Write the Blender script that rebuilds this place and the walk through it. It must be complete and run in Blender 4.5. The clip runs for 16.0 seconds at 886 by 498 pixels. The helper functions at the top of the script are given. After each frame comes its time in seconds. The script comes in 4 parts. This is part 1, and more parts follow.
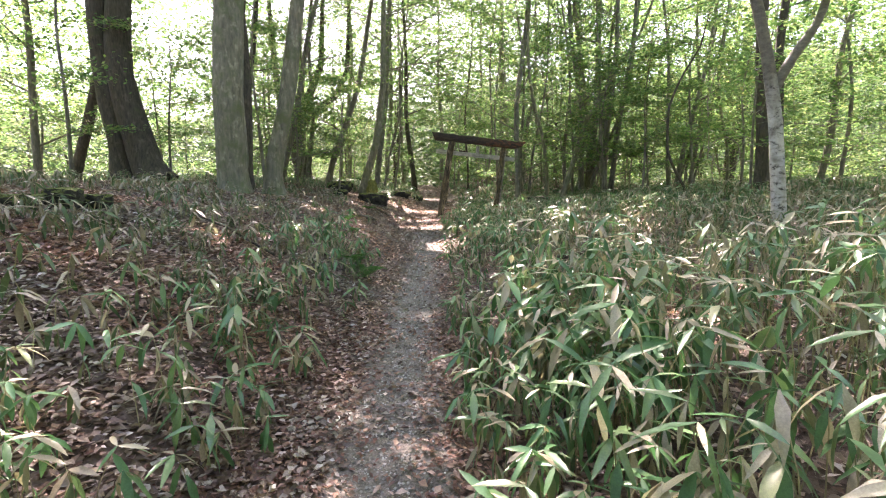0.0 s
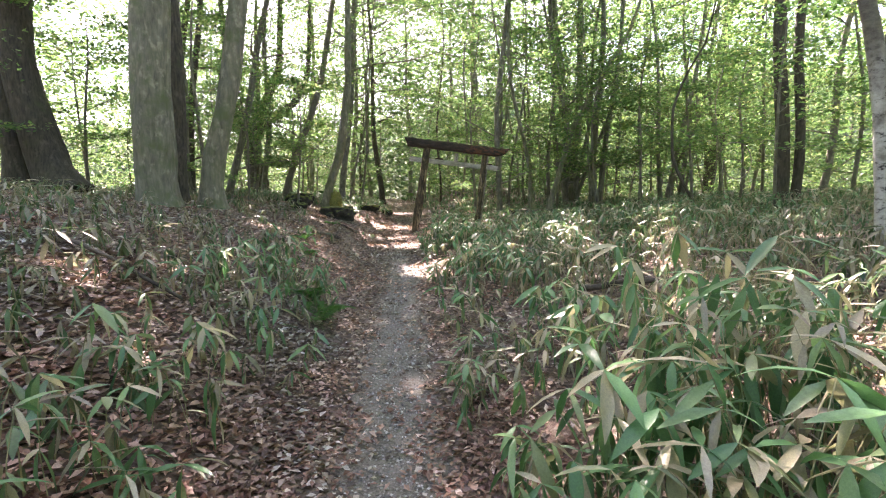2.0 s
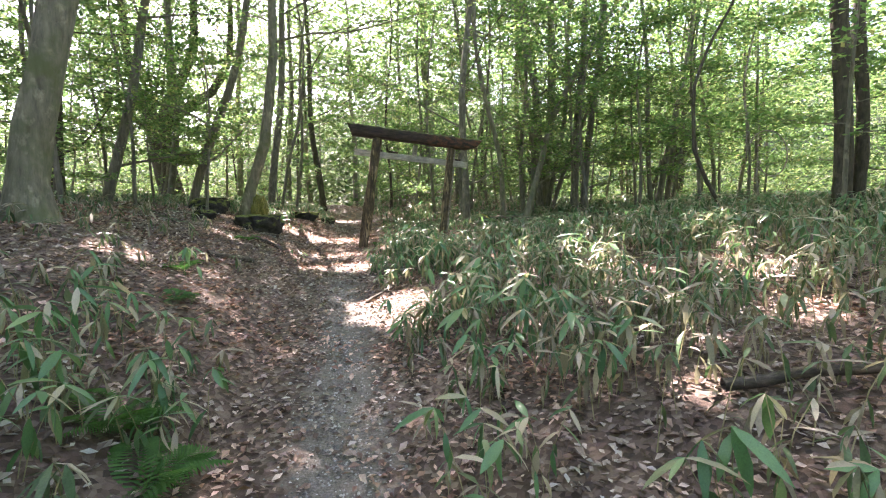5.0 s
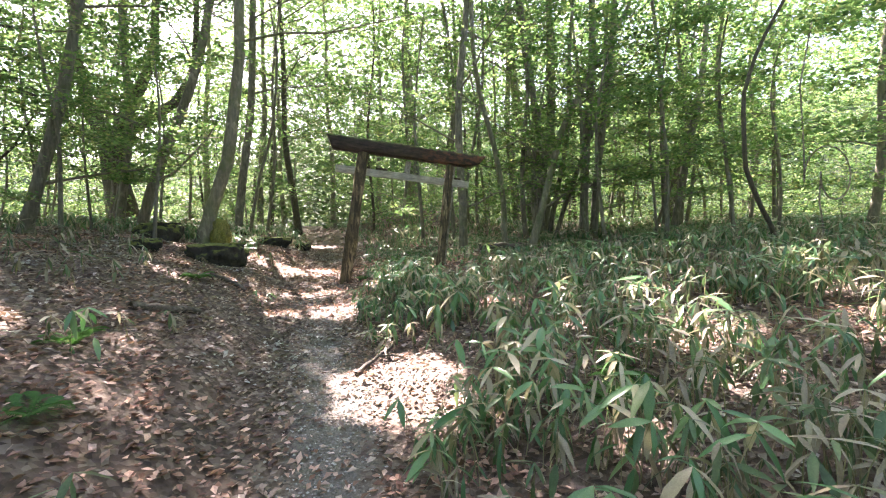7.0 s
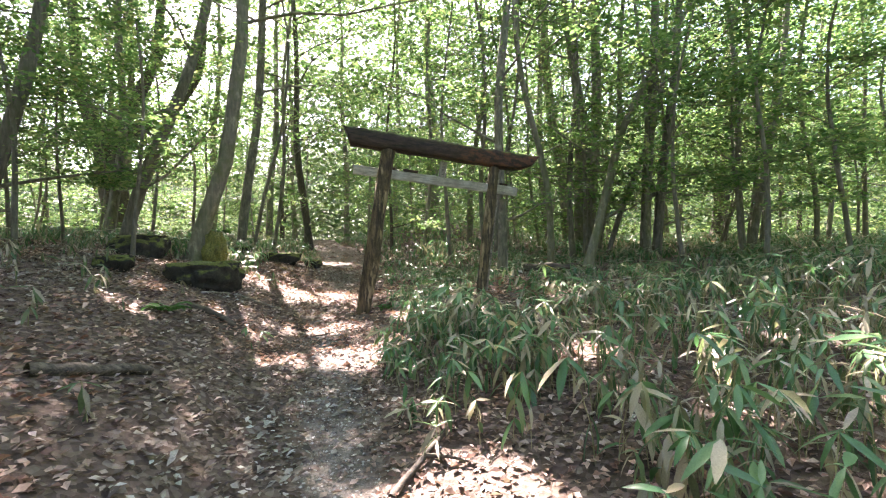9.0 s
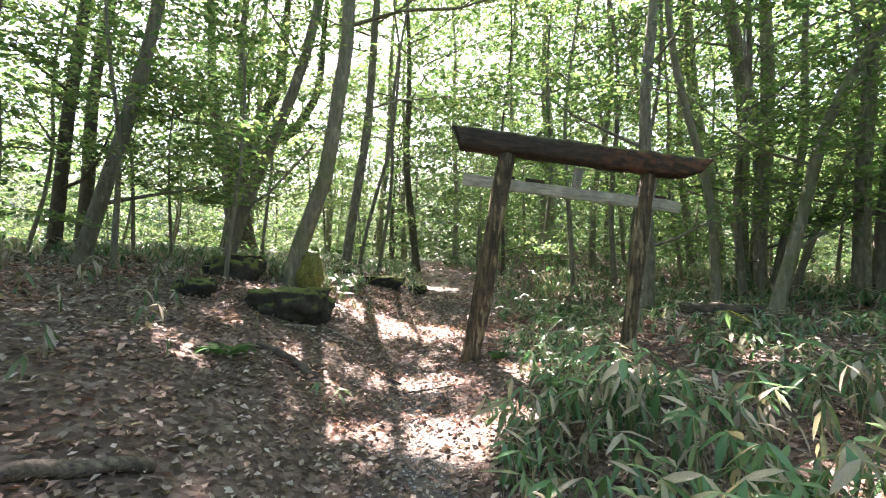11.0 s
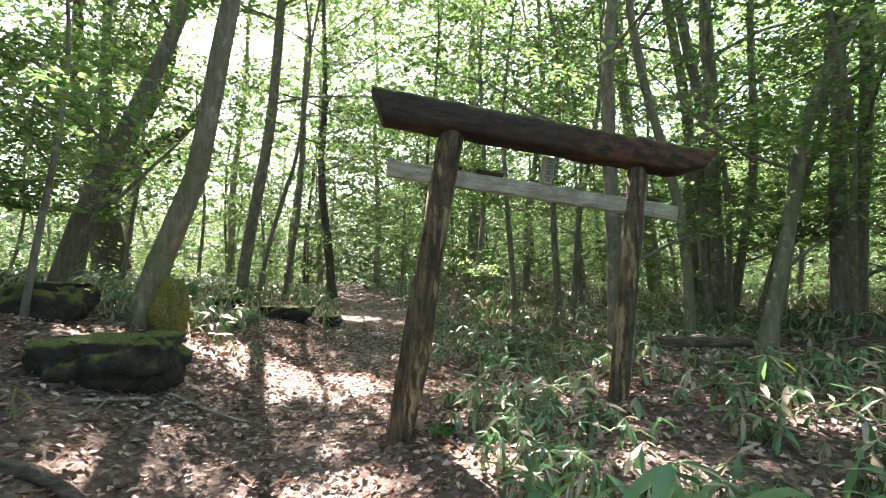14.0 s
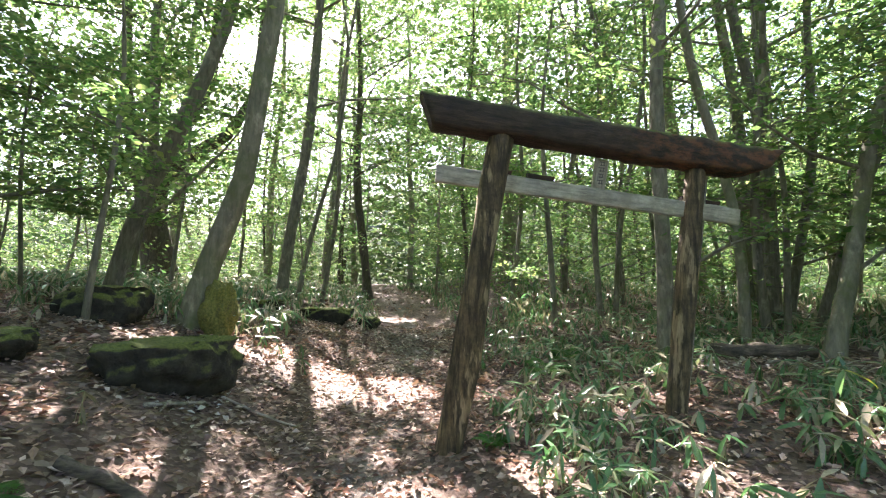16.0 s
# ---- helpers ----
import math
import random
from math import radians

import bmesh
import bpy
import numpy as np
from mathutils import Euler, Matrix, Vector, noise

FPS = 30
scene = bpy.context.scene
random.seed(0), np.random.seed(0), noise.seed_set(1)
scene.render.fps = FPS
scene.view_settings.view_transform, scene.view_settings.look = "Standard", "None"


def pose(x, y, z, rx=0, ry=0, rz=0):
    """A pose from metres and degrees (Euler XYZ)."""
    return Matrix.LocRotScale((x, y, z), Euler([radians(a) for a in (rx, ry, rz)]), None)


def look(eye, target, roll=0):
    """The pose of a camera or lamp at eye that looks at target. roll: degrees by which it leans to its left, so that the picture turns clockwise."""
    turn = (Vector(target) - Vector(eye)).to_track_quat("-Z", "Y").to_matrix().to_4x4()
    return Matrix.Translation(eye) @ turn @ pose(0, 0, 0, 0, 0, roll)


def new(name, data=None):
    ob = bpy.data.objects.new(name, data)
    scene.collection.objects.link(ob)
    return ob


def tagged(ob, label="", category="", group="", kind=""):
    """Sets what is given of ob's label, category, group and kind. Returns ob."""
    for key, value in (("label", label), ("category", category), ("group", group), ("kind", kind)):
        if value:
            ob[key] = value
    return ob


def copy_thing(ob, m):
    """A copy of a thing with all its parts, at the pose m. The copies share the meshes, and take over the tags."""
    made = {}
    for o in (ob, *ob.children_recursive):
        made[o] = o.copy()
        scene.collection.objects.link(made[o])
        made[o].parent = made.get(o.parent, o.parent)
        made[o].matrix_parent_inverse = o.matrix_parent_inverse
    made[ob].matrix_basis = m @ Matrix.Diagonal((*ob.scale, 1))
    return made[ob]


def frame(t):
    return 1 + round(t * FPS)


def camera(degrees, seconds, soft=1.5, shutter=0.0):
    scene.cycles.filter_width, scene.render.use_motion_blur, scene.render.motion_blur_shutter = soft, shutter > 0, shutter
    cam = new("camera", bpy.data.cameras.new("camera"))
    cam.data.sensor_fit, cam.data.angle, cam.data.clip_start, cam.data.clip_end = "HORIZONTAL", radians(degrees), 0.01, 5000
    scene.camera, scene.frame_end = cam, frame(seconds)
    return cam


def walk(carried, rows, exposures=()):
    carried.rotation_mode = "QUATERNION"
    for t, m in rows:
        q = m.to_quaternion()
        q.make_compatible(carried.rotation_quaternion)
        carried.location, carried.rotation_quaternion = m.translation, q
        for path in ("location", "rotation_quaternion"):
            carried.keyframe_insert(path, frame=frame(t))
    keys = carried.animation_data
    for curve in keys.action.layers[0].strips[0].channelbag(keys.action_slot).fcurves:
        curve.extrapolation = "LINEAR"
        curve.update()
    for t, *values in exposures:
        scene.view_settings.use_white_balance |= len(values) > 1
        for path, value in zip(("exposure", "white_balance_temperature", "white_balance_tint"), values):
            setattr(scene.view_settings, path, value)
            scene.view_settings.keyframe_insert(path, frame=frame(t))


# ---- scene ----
cam = camera(87.2, 16.0, soft=1.15)
METRES, EYE, TILT, LEAN, TURN = 12.0, 1.63, -7.5, 0.0, 0.0
ROWS = [
    (0.0, 0.0, 0.0, 0.0, 0.0, 0.0, -0.0),
    (0.5, -0.0095, 0.0352, 0.005, -1.01, 0.21, 0.18),
    (1.0, -0.0125, 0.0743, 0.0073, -2.22, 0.86, 0.42),
    (1.5, -0.0173, 0.1116, 0.0114, -3.21, 1.3, 0.63),
    (2.0, -0.0206, 0.153, 0.0155, -4.11, 1.71, 0.76),
    (2.5, -0.0206, 0.1981, 0.0204, -5.56, 1.93, 1.03),
    (3.0, -0.0211, 0.2403, 0.027, -7.21, 1.82, 1.42),
    (3.5, -0.0176, 0.2823, 0.0312, -8.38, 1.93, 1.76),
    (4.0, -0.0192, 0.3236, 0.0352, -9.21, 2.1, 1.92),
    (6.5, -0.0257, 0.4988, 0.0702, -12.89, 2.95, 2.21),
    (7.0, -0.0287, 0.5371, 0.0777, -13.5, 4.58, 2.38),
    (7.5, -0.0343, 0.574, 0.0834, -13.4, 6.06, 2.18),
    (8.0, -0.0336, 0.6082, 0.087, -12.84, 5.86, 1.79),
    (8.5, -0.0323, 0.6579, 0.0951, -13.23, 5.96, 2.06),
    (9.0, -0.0324, 0.6881, 0.1004, -12.16, 6.42, 1.69),
    (9.5, -0.0326, 0.7197, 0.1066, -8.26, 7.56, 0.86),
    (10.0, -0.0333, 0.7541, 0.1129, -4.36, 8.09, -0.11),
    (12.5, -0.0192, 0.8888, 0.1366, 3.04, 11.99, -2.08),
    (13.0, -0.0194, 0.9174, 0.1408, 1.4, 12.82, -1.62),
    (13.5, -0.0226, 0.9404, 0.1438, -1.92, 12.8, -0.95),
    (14.0, -0.0263, 0.9557, 0.1462, -8.64, 11.99, 0.52),
    (14.5, -0.0239, 0.9632, 0.1477, -11.18, 11.47, 1.38),
    (15.0, -0.0222, 0.9647, 0.1494, -11.44, 11.26, 1.53),
    (15.5, -0.0258, 0.9655, 0.1508, -11.52, 11.35, 1.56),
    (16.0, -0.0381, 0.9613, 0.1517, -4.96, 11.93, -0.16),
]
EXPOSURES = [(0.0, 3.45, 6950, 31), (4.0, 3.58, 6800, 31), (8.0, 3.56, 6750, 28), (10.0, 3.55, 6700, 28), (13.0, 3.42, 6600, 24), (16.0, 3.45, 6550, 24)]
walk(cam, [(t, pose(0, 0, EYE, TILT, LEAN, TURN) @ pose(METRES * x, METRES * y, METRES * z, 90 + pitch, roll, yaw)) for t, x, y, z, yaw, pitch, roll in ROWS], EXPOSURES)

# ---- world, sun ----
SUN_UP, SUN_TURN = 50.0, -11.0   # degrees above the horizon; left of the way ahead
SUN = Vector((math.sin(radians(SUN_TURN)) * math.cos(radians(SUN_UP)),
              math.cos(radians(SUN_TURN)) * math.cos(radians(SUN_UP)), math.sin(radians(SUN_UP))))
world = bpy.data.worlds.new("world")
scene.world = world
world.use_nodes = True
sky = world.node_tree.nodes.new("ShaderNodeTexSky")
sky.sky_type, sky.sun_disc = "NISHITA", False
sky.sun_elevation, sky.sun_rotation = radians(SUN_UP), radians(SUN_TURN)
sky.air_density, sky.dust_density = 1.0, 2.5
world.node_tree.links.new(sky.outputs[0], world.node_tree.nodes["Background"].inputs[0])
world.node_tree.nodes["Background"].inputs[1].default_value = 0.10
sun = new("sun", bpy.data.lights.new("sun", "SUN"))
sun.data.energy, sun.data.angle, sun.data.color = 5.0, radians(0.55), (1.0, 0.95, 0.86)
sun.matrix_world = look(SUN * 60, (0, 0, 0))

rng = np.random.default_rng(7)
K = 12 / 11          # the plan below is in steps of 12/11 m


# ---- materials ----
def material(name):
    m = bpy.data.materials.new(name)
    m.use_nodes = True
    nt = m.node_tree
    return m, nt, nt.nodes["Principled BSDF"]


def node(nt, kind, **sockets):
    n = nt.nodes.new("ShaderNode" + kind)
    for key, value in sockets.items():
        n.inputs[key.replace("_", " ")].default_value = value
    return n


def ramp(nt, source, stops):
    n = nt.nodes.new("ShaderNodeValToRGB")
    while len(n.color_ramp.elements) < len(stops):
        n.color_ramp.elements.new(0.5)
    for e, (at, c) in zip(n.color_ramp.elements, stops):
        e.position, e.color = at, (*c, 1)
    nt.links.new(source, n.inputs[0])
    return n.outputs[0]


def mix(nt, factor, a, b, kind="MIX"):
    n = nt.nodes.new("ShaderNodeMixRGB")
    n.blend_type = kind
    for sock, value in zip(n.inputs, (factor, a, b)):
        if isinstance(value, (int, float)):
            sock.default_value = value
        elif isinstance(value, tuple):
            sock.default_value = (*value, 1)
        else:
            nt.links.new(value, sock)
    return n.outputs[0]


def coords(nt, scale=(1, 1, 1), kind="Object"):
    tc = nt.nodes.new("ShaderNodeTexCoord")
    mp = nt.nodes.new("ShaderNodeMapping")
    mp.inputs["Scale"].default_value = scale
    nt.links.new(tc.outputs[kind], mp.inputs[0])
    return mp.outputs[0]


def noise_tex(nt, vec, scale, detail=6, rough=0.6):
    n = node(nt, "TexNoise", Scale=scale, Detail=detail, Roughness=rough)
    nt.links.new(vec, n.inputs["Vector"])
    return n.outputs["Fac"]


def bump(nt, bsdf, height, strength, distance):
    b = node(nt, "Bump", Strength=strength, Distance=distance)
    nt.links.new(height, b.inputs["Height"])
    nt.links.new(b.outputs[0], bsdf.inputs["Normal"])


def leaf_material(name, stops, through_light, rough, gloss=0.25, single=False, patchy=False):
    """Thin leaf: reflects, and lets light through in a yellower tone."""
    m, nt, bsdf = material(name)
    out = nt.nodes["Material Output"]
    geo = nt.nodes.new("ShaderNodeNewGeometry")
    chance = nt.nodes.new("ShaderNodeObjectInfo").outputs["Random"] if single else geo.outputs["Random Per Island"]
    col = ramp(nt, chance, stops)
    if patchy:
        wide = noise_tex(nt, coords(nt), .7, 3)
        col = mix(nt, 1.0, col, ramp(nt, wide, [(.38, (.85, .92, .95)), (.62, (1.3, .92, .84))]), "MULTIPLY")
    vein = noise_tex(nt, coords(nt), 30, 3)
    col = mix(nt, 0.35, col, ramp(nt, vein, [(0.3, (0.5, 0.5, 0.5)), (0.7, (1.3, 1.3, 1.2))]), "MULTIPLY")
    fine = noise_tex(nt, coords(nt), 140, 4)
    col = mix(nt, 0.4, col, ramp(nt, fine, [(0.35, (0.55, 0.52, 0.48)), (0.65, (1.25, 1.25, 1.2))]), "MULTIPLY")
    nt.links.new(col, bsdf.inputs["Base Color"])
    bsdf.inputs["Roughness"].default_value = rough
    bsdf.inputs["Specular IOR Level"].default_value = gloss
    tr = nt.nodes.new("ShaderNodeBsdfTranslucent")
    nt.links.new(mix(nt, 1.0, col, (1.2, 1.34, 1.02), "MULTIPLY"), tr.inputs[0])
    ms = nt.nodes.new("ShaderNodeMixShader")
    ms.inputs[0].default_value = through_light
    nt.links.new(bsdf.outputs[0], ms.inputs[1])
    nt.links.new(tr.outputs[0], ms.inputs[2])
    nt.links.new(ms.outputs[0], out.inputs[0])
    return m


MAPLE = leaf_material("maple_leaves", [(0.0, (0.078, 0.16, 0.062)), (0.5, (0.155, 0.25, 0.10)), (0.85, (0.235, 0.31, 0.13)), (1.0, (0.35, 0.34, 0.17))], 0.58, 0.55, 0.12)
FAR_LEAF = leaf_material("far_leaves", [(0.0, (0.055, 0.11, 0.045)), (0.5, (0.10, 0.165, 0.07)), (1.0, (0.19, 0.23, 0.125))], 0.42, 0.5)
SASA = leaf_material("sasa_leaves", [(0.0, (0.055, 0.145, 0.062)), (0.45, (0.10, 0.215, 0.09)), (0.66, (0.16, 0.25, 0.11)), (0.73, (0.29, 0.25, 0.18)), (1.0, (0.48, 0.43, 0.34))], 0.28, 0.32, 0.6)
SASA_STOPS = [(0.0, (0.055, 0.15, 0.065)), (0.4, (0.10, 0.225, 0.095)), (0.6, (0.17, 0.27, 0.12)), (0.74, (0.33, 0.28, 0.19)), (1.0, (0.50, 0.44, 0.33))]
SASA_NEAR = leaf_material("sasa_leaf", SASA_STOPS, 0.28, 0.36, 0.5, True)
SASA_DRY = leaf_material("sasa_leaves_half_dry", [(0.0, (0.06, 0.12, 0.055)), (0.45, (0.11, 0.16, 0.075)), (0.56, (0.22, 0.185, 0.135)), (1.0, (0.38, 0.335, 0.27))], 0.25, 0.45, 0.4)
FERN = leaf_material("fern_green", [(0.0, (0.05, 0.14, 0.035)), (1.0, (0.09, 0.20, 0.06))], 0.4, 0.5)
LITTER = leaf_material("fallen_leaves", [(0.0, (0.07, 0.05, 0.042)), (0.3, (0.17, 0.115, 0.09)), (0.55, (0.28, 0.215, 0.175)), (0.8, (0.40, 0.345, 0.30)), (1.0, (0.58, 0.54, 0.50))], 0.1, 0.5, 0.45, False, True)


def bark(name, dark, light, moss, moss_amount, plate=1.0):
    m, nt, bsdf = material(name)
    v = coords(nt, (1, 1, 0.22))
    ridges = noise_tex(nt, v, 26 * plate, 8, 0.65)
    blotch = noise_tex(nt, coords(nt), 3.2, 5)
    col = ramp(nt, ridges, [(0.3, dark), (0.7, light)])
    lichen = ramp(nt, noise_tex(nt, coords(nt, (1, 1, 0.6)), 9, 4), [(0.55, (0, 0, 0)), (0.68, (1, 1, 1))])
    col = mix(nt, mix(nt, 1.0, lichen, (0.6, 0.6, 0.6), "MULTIPLY"), col, tuple(min(1, c * 1.6) for c in light))
    green = ramp(nt, blotch, [(0.62 - moss_amount, (0, 0, 0)), (0.80 - moss_amount, (0.85, 0.85, 0.85))])
    col = mix(nt, green, col, moss)
    nt.links.new(col, bsdf.inputs["Base Color"])
    bsdf.inputs["Roughness"].default_value = 0.88
    bump(nt, bsdf, ridges, 0.7, 0.02)
    return m


BEECH = bark("grey_green_bark", (0.085, 0.08, 0.055), (0.24, 0.225, 0.16), (0.10, 0.12, 0.05), 0.15, 0.6)
OAK = bark("dark_rough_bark", (0.028, 0.023, 0.016), (0.10, 0.085, 0.062), (0.07, 0.08, 0.035), 0.05)
ASH = bark("mid_grey_bark", (0.07, 0.064, 0.047), (0.21, 0.195, 0.15), (0.09, 0.11, 0.05), 0.08, 0.8)

BIRCH, _nt, _b = material("birch_bark")
_lent = noise_tex(_nt, coords(_nt, (8, 8, 13)), 1.6, 8, 0.75)
_patch = noise_tex(_nt, coords(_nt), 5, 5)
_c = ramp(_nt, _lent, [(0.40, (0.04, 0.035, 0.03)), (0.45, (0.36, 0.34, 0.30)), (0.7, (0.58, 0.56, 0.51))])
_c = mix(_nt, ramp(_nt, _patch, [(0.56, (0, 0, 0)), (0.68, (0.85, 0.85, 0.85))]), _c, (0.17, 0.16, 0.125))
_tz = _nt.nodes.new("ShaderNodeSeparateXYZ")
_nt.links.new(coords(_nt), _tz.inputs[0])
_mz = _nt.nodes.new("ShaderNodeMath")
_mz.operation = "MULTIPLY_ADD"
_nt.links.new(_patch, _mz.inputs[0])
_mz.inputs[1].default_value = 1.6
_nt.links.new(_tz.outputs[2], _mz.inputs[2])
_hi = _nt.nodes.new("ShaderNodeMapRange")
_hi.inputs["From Min"].default_value, _hi.inputs["From Max"].default_value = 2.3, 3.0
_nt.links.new(_mz.outputs[0], _hi.inputs["Value"])
_c = mix(_nt, _hi.outputs[0], _c, ramp(_nt, _lent, [(.35, (.07, .06, .045)), (.65, (.18, .16, .125))]))
_nt.links.new(_c, _b.inputs["Base Color"])
_b.inputs["Roughness"].default_value = 0.7
bump(_nt, _b, _lent, 0.4, 0.01)


def old_wood(name, dark, light, grain_axis, moss=0.0, strips=None, rot=None):
    m, nt, bsdf = material(name)
    sc = [6.5, 6.5, 6.5]
    sc[grain_axis] = 0.9
    grain = noise_tex(nt, coords(nt, tuple(sc)), 4.5, 9, 0.7)
    wide = noise_tex(nt, coords(nt), 5.5, 7, .7)
    col = ramp(nt, grain, [(0.38, tuple(c * .6 for c in dark)), (0.5, tuple((2 * a + b) / 3 for a, b in zip(dark, light))), (0.66, light)])
    col = mix(nt, ramp(nt, wide, [(0.42, (0, 0, 0)), (0.62, (0.7, 0.7, 0.7))]), col, tuple(c * 0.55 for c in dark))
    if strips:      # stripped, bare patches along the grain
        at = [7.0, 7.0, 7.0]
        at[grain_axis] = 1.5
        bare = ramp(nt, noise_tex(nt, coords(nt, tuple(at)), 1.5, 5, .6), [(.56, (0, 0, 0)), (.62, (.8, .8, .8))])
        col = mix(nt, bare, col, mix(nt, 1.0, ramp(nt, grain, [(.35, (.55, .52, .5)), (.6, (1.1, 1.1, 1.1))]), strips, "MULTIPLY"))
    if rot:         # crumbling red-brown wood towards one end
        axes = nt.nodes.new("ShaderNodeSeparateXYZ")
        nt.links.new(coords(nt), axes.inputs[0])
        end = node(nt, "MapRange", From_Min=-.1, From_Max=.5)
        nt.links.new(axes.outputs[0], end.inputs["Value"])
        crumb = ramp(nt, noise_tex(nt, coords(nt, (1, 2, 2)), 7, 8, .7), [(.47, (0, 0, 0)), (.6, (.85, .85, .85))])
        col = mix(nt, mix(nt, 1.0, crumb, end.outputs[0], "MULTIPLY"), col, rot)
    if moss:
        geo = nt.nodes.new("ShaderNodeNewGeometry")
        sep = nt.nodes.new("ShaderNodeSeparateXYZ")
        nt.links.new(geo.outputs["Normal"], sep.inputs[0])
        up = ramp(nt, sep.outputs[2], [(0.2, (0, 0, 0)), (0.65, (1, 1, 1))])
        patch = ramp(nt, noise_tex(nt, coords(nt), 7, 6), [(0.42, (0, 0, 0)), (0.6, (moss, moss, moss))])
        col = mix(nt, mix(nt, 1.0, up, patch, "MULTIPLY"), col, (0.11, 0.14, 0.035))
    nt.links.new(col, bsdf.inputs["Base Color"])
    bsdf.inputs["Roughness"].default_value = 0.85
    bump(nt, bsdf, grain, 0.8, 0.012)
    return m


POST_WOOD = old_wood("weathered_post_wood", (0.036, 0.026, 0.014), (0.20, 0.145, 0.075), 2, 0.0, (0.34, 0.265, 0.155))
BEAM_WOOD = old_wood("rotten_beam_wood", (0.022, 0.015, 0.010), (0.07, 0.043, 0.027), 0, 1.0, None, (0.125, 0.048, 0.02))
PLANK_WOOD = old_wood("grey_plank_wood", (0.31, 0.295, 0.235), (0.47, 0.445, 0.36), 0, 0.9)
TWIG_WOOD = old_wood("dead_branch_wood", (0.05, 0.04, 0.03), (0.20, 0.16, 0.12), 0)
PALE_TWIG = old_wood("pale_dead_branch_wood", (0.16, 0.14, 0.11), (0.42, 0.38, 0.32), 0)
INK, _nt, _b = material("faded_ink")
_nt.links.new(ramp(_nt, noise_tex(_nt, coords(_nt), 40), [(0.3, (0.04, 0.04, 0.04)), (0.7, (0.14, 0.13, 0.12))]), _b.inputs["Base Color"])
_b.inputs["Roughness"].default_value = 0.9

MOSS_ROCK, _nt, _b = material("mossy_rock")
_geo = _nt.nodes.new("ShaderNodeNewGeometry")
_sep = _nt.nodes.new("ShaderNodeSeparateXYZ")
_nt.links.new(_geo.outputs["Normal"], _sep.inputs[0])
_n1 = noise_tex(_nt, coords(_nt), 9, 9, 0.75)
_n2 = noise_tex(_nt, coords(_nt), 45, 6, 0.7)
_stone = ramp(_nt, _n1, [(0.35, (0.012, 0.012, 0.009)), (0.7, (0.065, 0.06, 0.048))])
_moss = ramp(_nt, _n2, [(0.3, (0.04, 0.06, 0.014)), (0.7, (0.17, 0.19, 0.045))])
_add = _nt.nodes.new("ShaderNodeMath")
_nt.links.new(_sep.outputs[2], _add.inputs[0])
_nt.links.new(_n1, _add.inputs[1])
_nt.links.new(mix(_nt, ramp(_nt, _add.outputs[0], [(0.7, (0, 0, 0)), (1.1, (1, 1, 1))]), _stone, _moss), _b.inputs["Base Color"])
_b.inputs["Roughness"].default_value = 0.95
bump(_nt, _b, _n2, 0.9, 0.03)

MOSS_WOOD, _nt, _b = material("mossy_stump_wood")
_n2 = noise_tex(_nt, coords(_nt), 40, 6, 0.7)
_n1 = noise_tex(_nt, coords(_nt), 6, 6, 0.65)
_moss = ramp(_nt, _n2, [(0.3, (0.05, 0.065, 0.014)), (0.7, (0.24, 0.235, 0.06))])
_nt.links.new(mix(_nt, ramp(_nt, _n1, [(0.56, (0, 0, 0)), (0.7, (1, 1, 1))]), _moss, (0.05, 0.04, 0.028)), _b.inputs["Base Color"])
_b.inputs["Roughness"].default_value = 0.95
bump(_nt, _b, _n2, 0.9, 0.03)

EARTH, _nt, _b = material("forest_floor")
_at = _nt.nodes.new("ShaderNodeAttribute")
_at.attribute_name = "trodden"
_vor = node(_nt, "TexVoronoi", Scale=26.0, Randomness=1.0)
_vor.feature = "F1"
_nt.links.new(coords(_nt), _vor.inputs["Vector"])
_grit = noise_tex(_nt, coords(_nt), 70, 8, 0.75)
_wide = noise_tex(_nt, coords(_nt), 1.6, 6)
_leafcol = ramp(_nt, _vor.outputs["Color"], [(0.1, (0.06, 0.042, 0.034)), (0.45, (0.125, 0.085, 0.066)), (0.75, (0.20, 0.15, 0.12)), (1.0, (0.32, 0.28, 0.24))])
_leafcol = mix(_nt, 0.6, _leafcol, ramp(_nt, _wide, [(0.3, (0.45, 0.42, 0.40)), (0.7, (1.15, 1.05, 1.0))]), "MULTIPLY")
_grav = ramp(_nt, _grit, [(0.32, (0.075, 0.06, 0.05)), (0.55, (0.20, 0.172, 0.15)), (0.78, (0.44, 0.41, 0.38))])
_sum = _nt.nodes.new("ShaderNodeMath")
_nt.links.new(_at.outputs["Fac"], _sum.inputs[0])
_w2 = noise_tex(_nt, coords(_nt), 9, 6)
_nt.links.new(_w2, _sum.inputs[1])
_mask = ramp(_nt, _sum.outputs[0], [(0.8, (0, 0, 0)), (1.3, (1, 1, 1))])
_nt.links.new(mix(_nt, _mask, _leafcol, _grav), _b.inputs["Base Color"])
_b.inputs["Roughness"].default_value = 0.9
bump(_nt, _b, mix(_nt, 0.5, _grit, _vor.outputs["Distance"]), 0.9, 0.03)
STONE, _nt, _b = material("path_gravel")
_g = _nt.nodes.new("ShaderNodeNewGeometry")
_nt.links.new(ramp(_nt, _g.outputs["Random Per Island"], [(0.0, (0.08, 0.075, 0.07)), (0.6, (0.25, 0.235, 0.21)), (1.0, (0.5, 0.48, 0.45))]), _b.inputs["Base Color"])
_b.inputs["Roughness"].default_value = 0.8


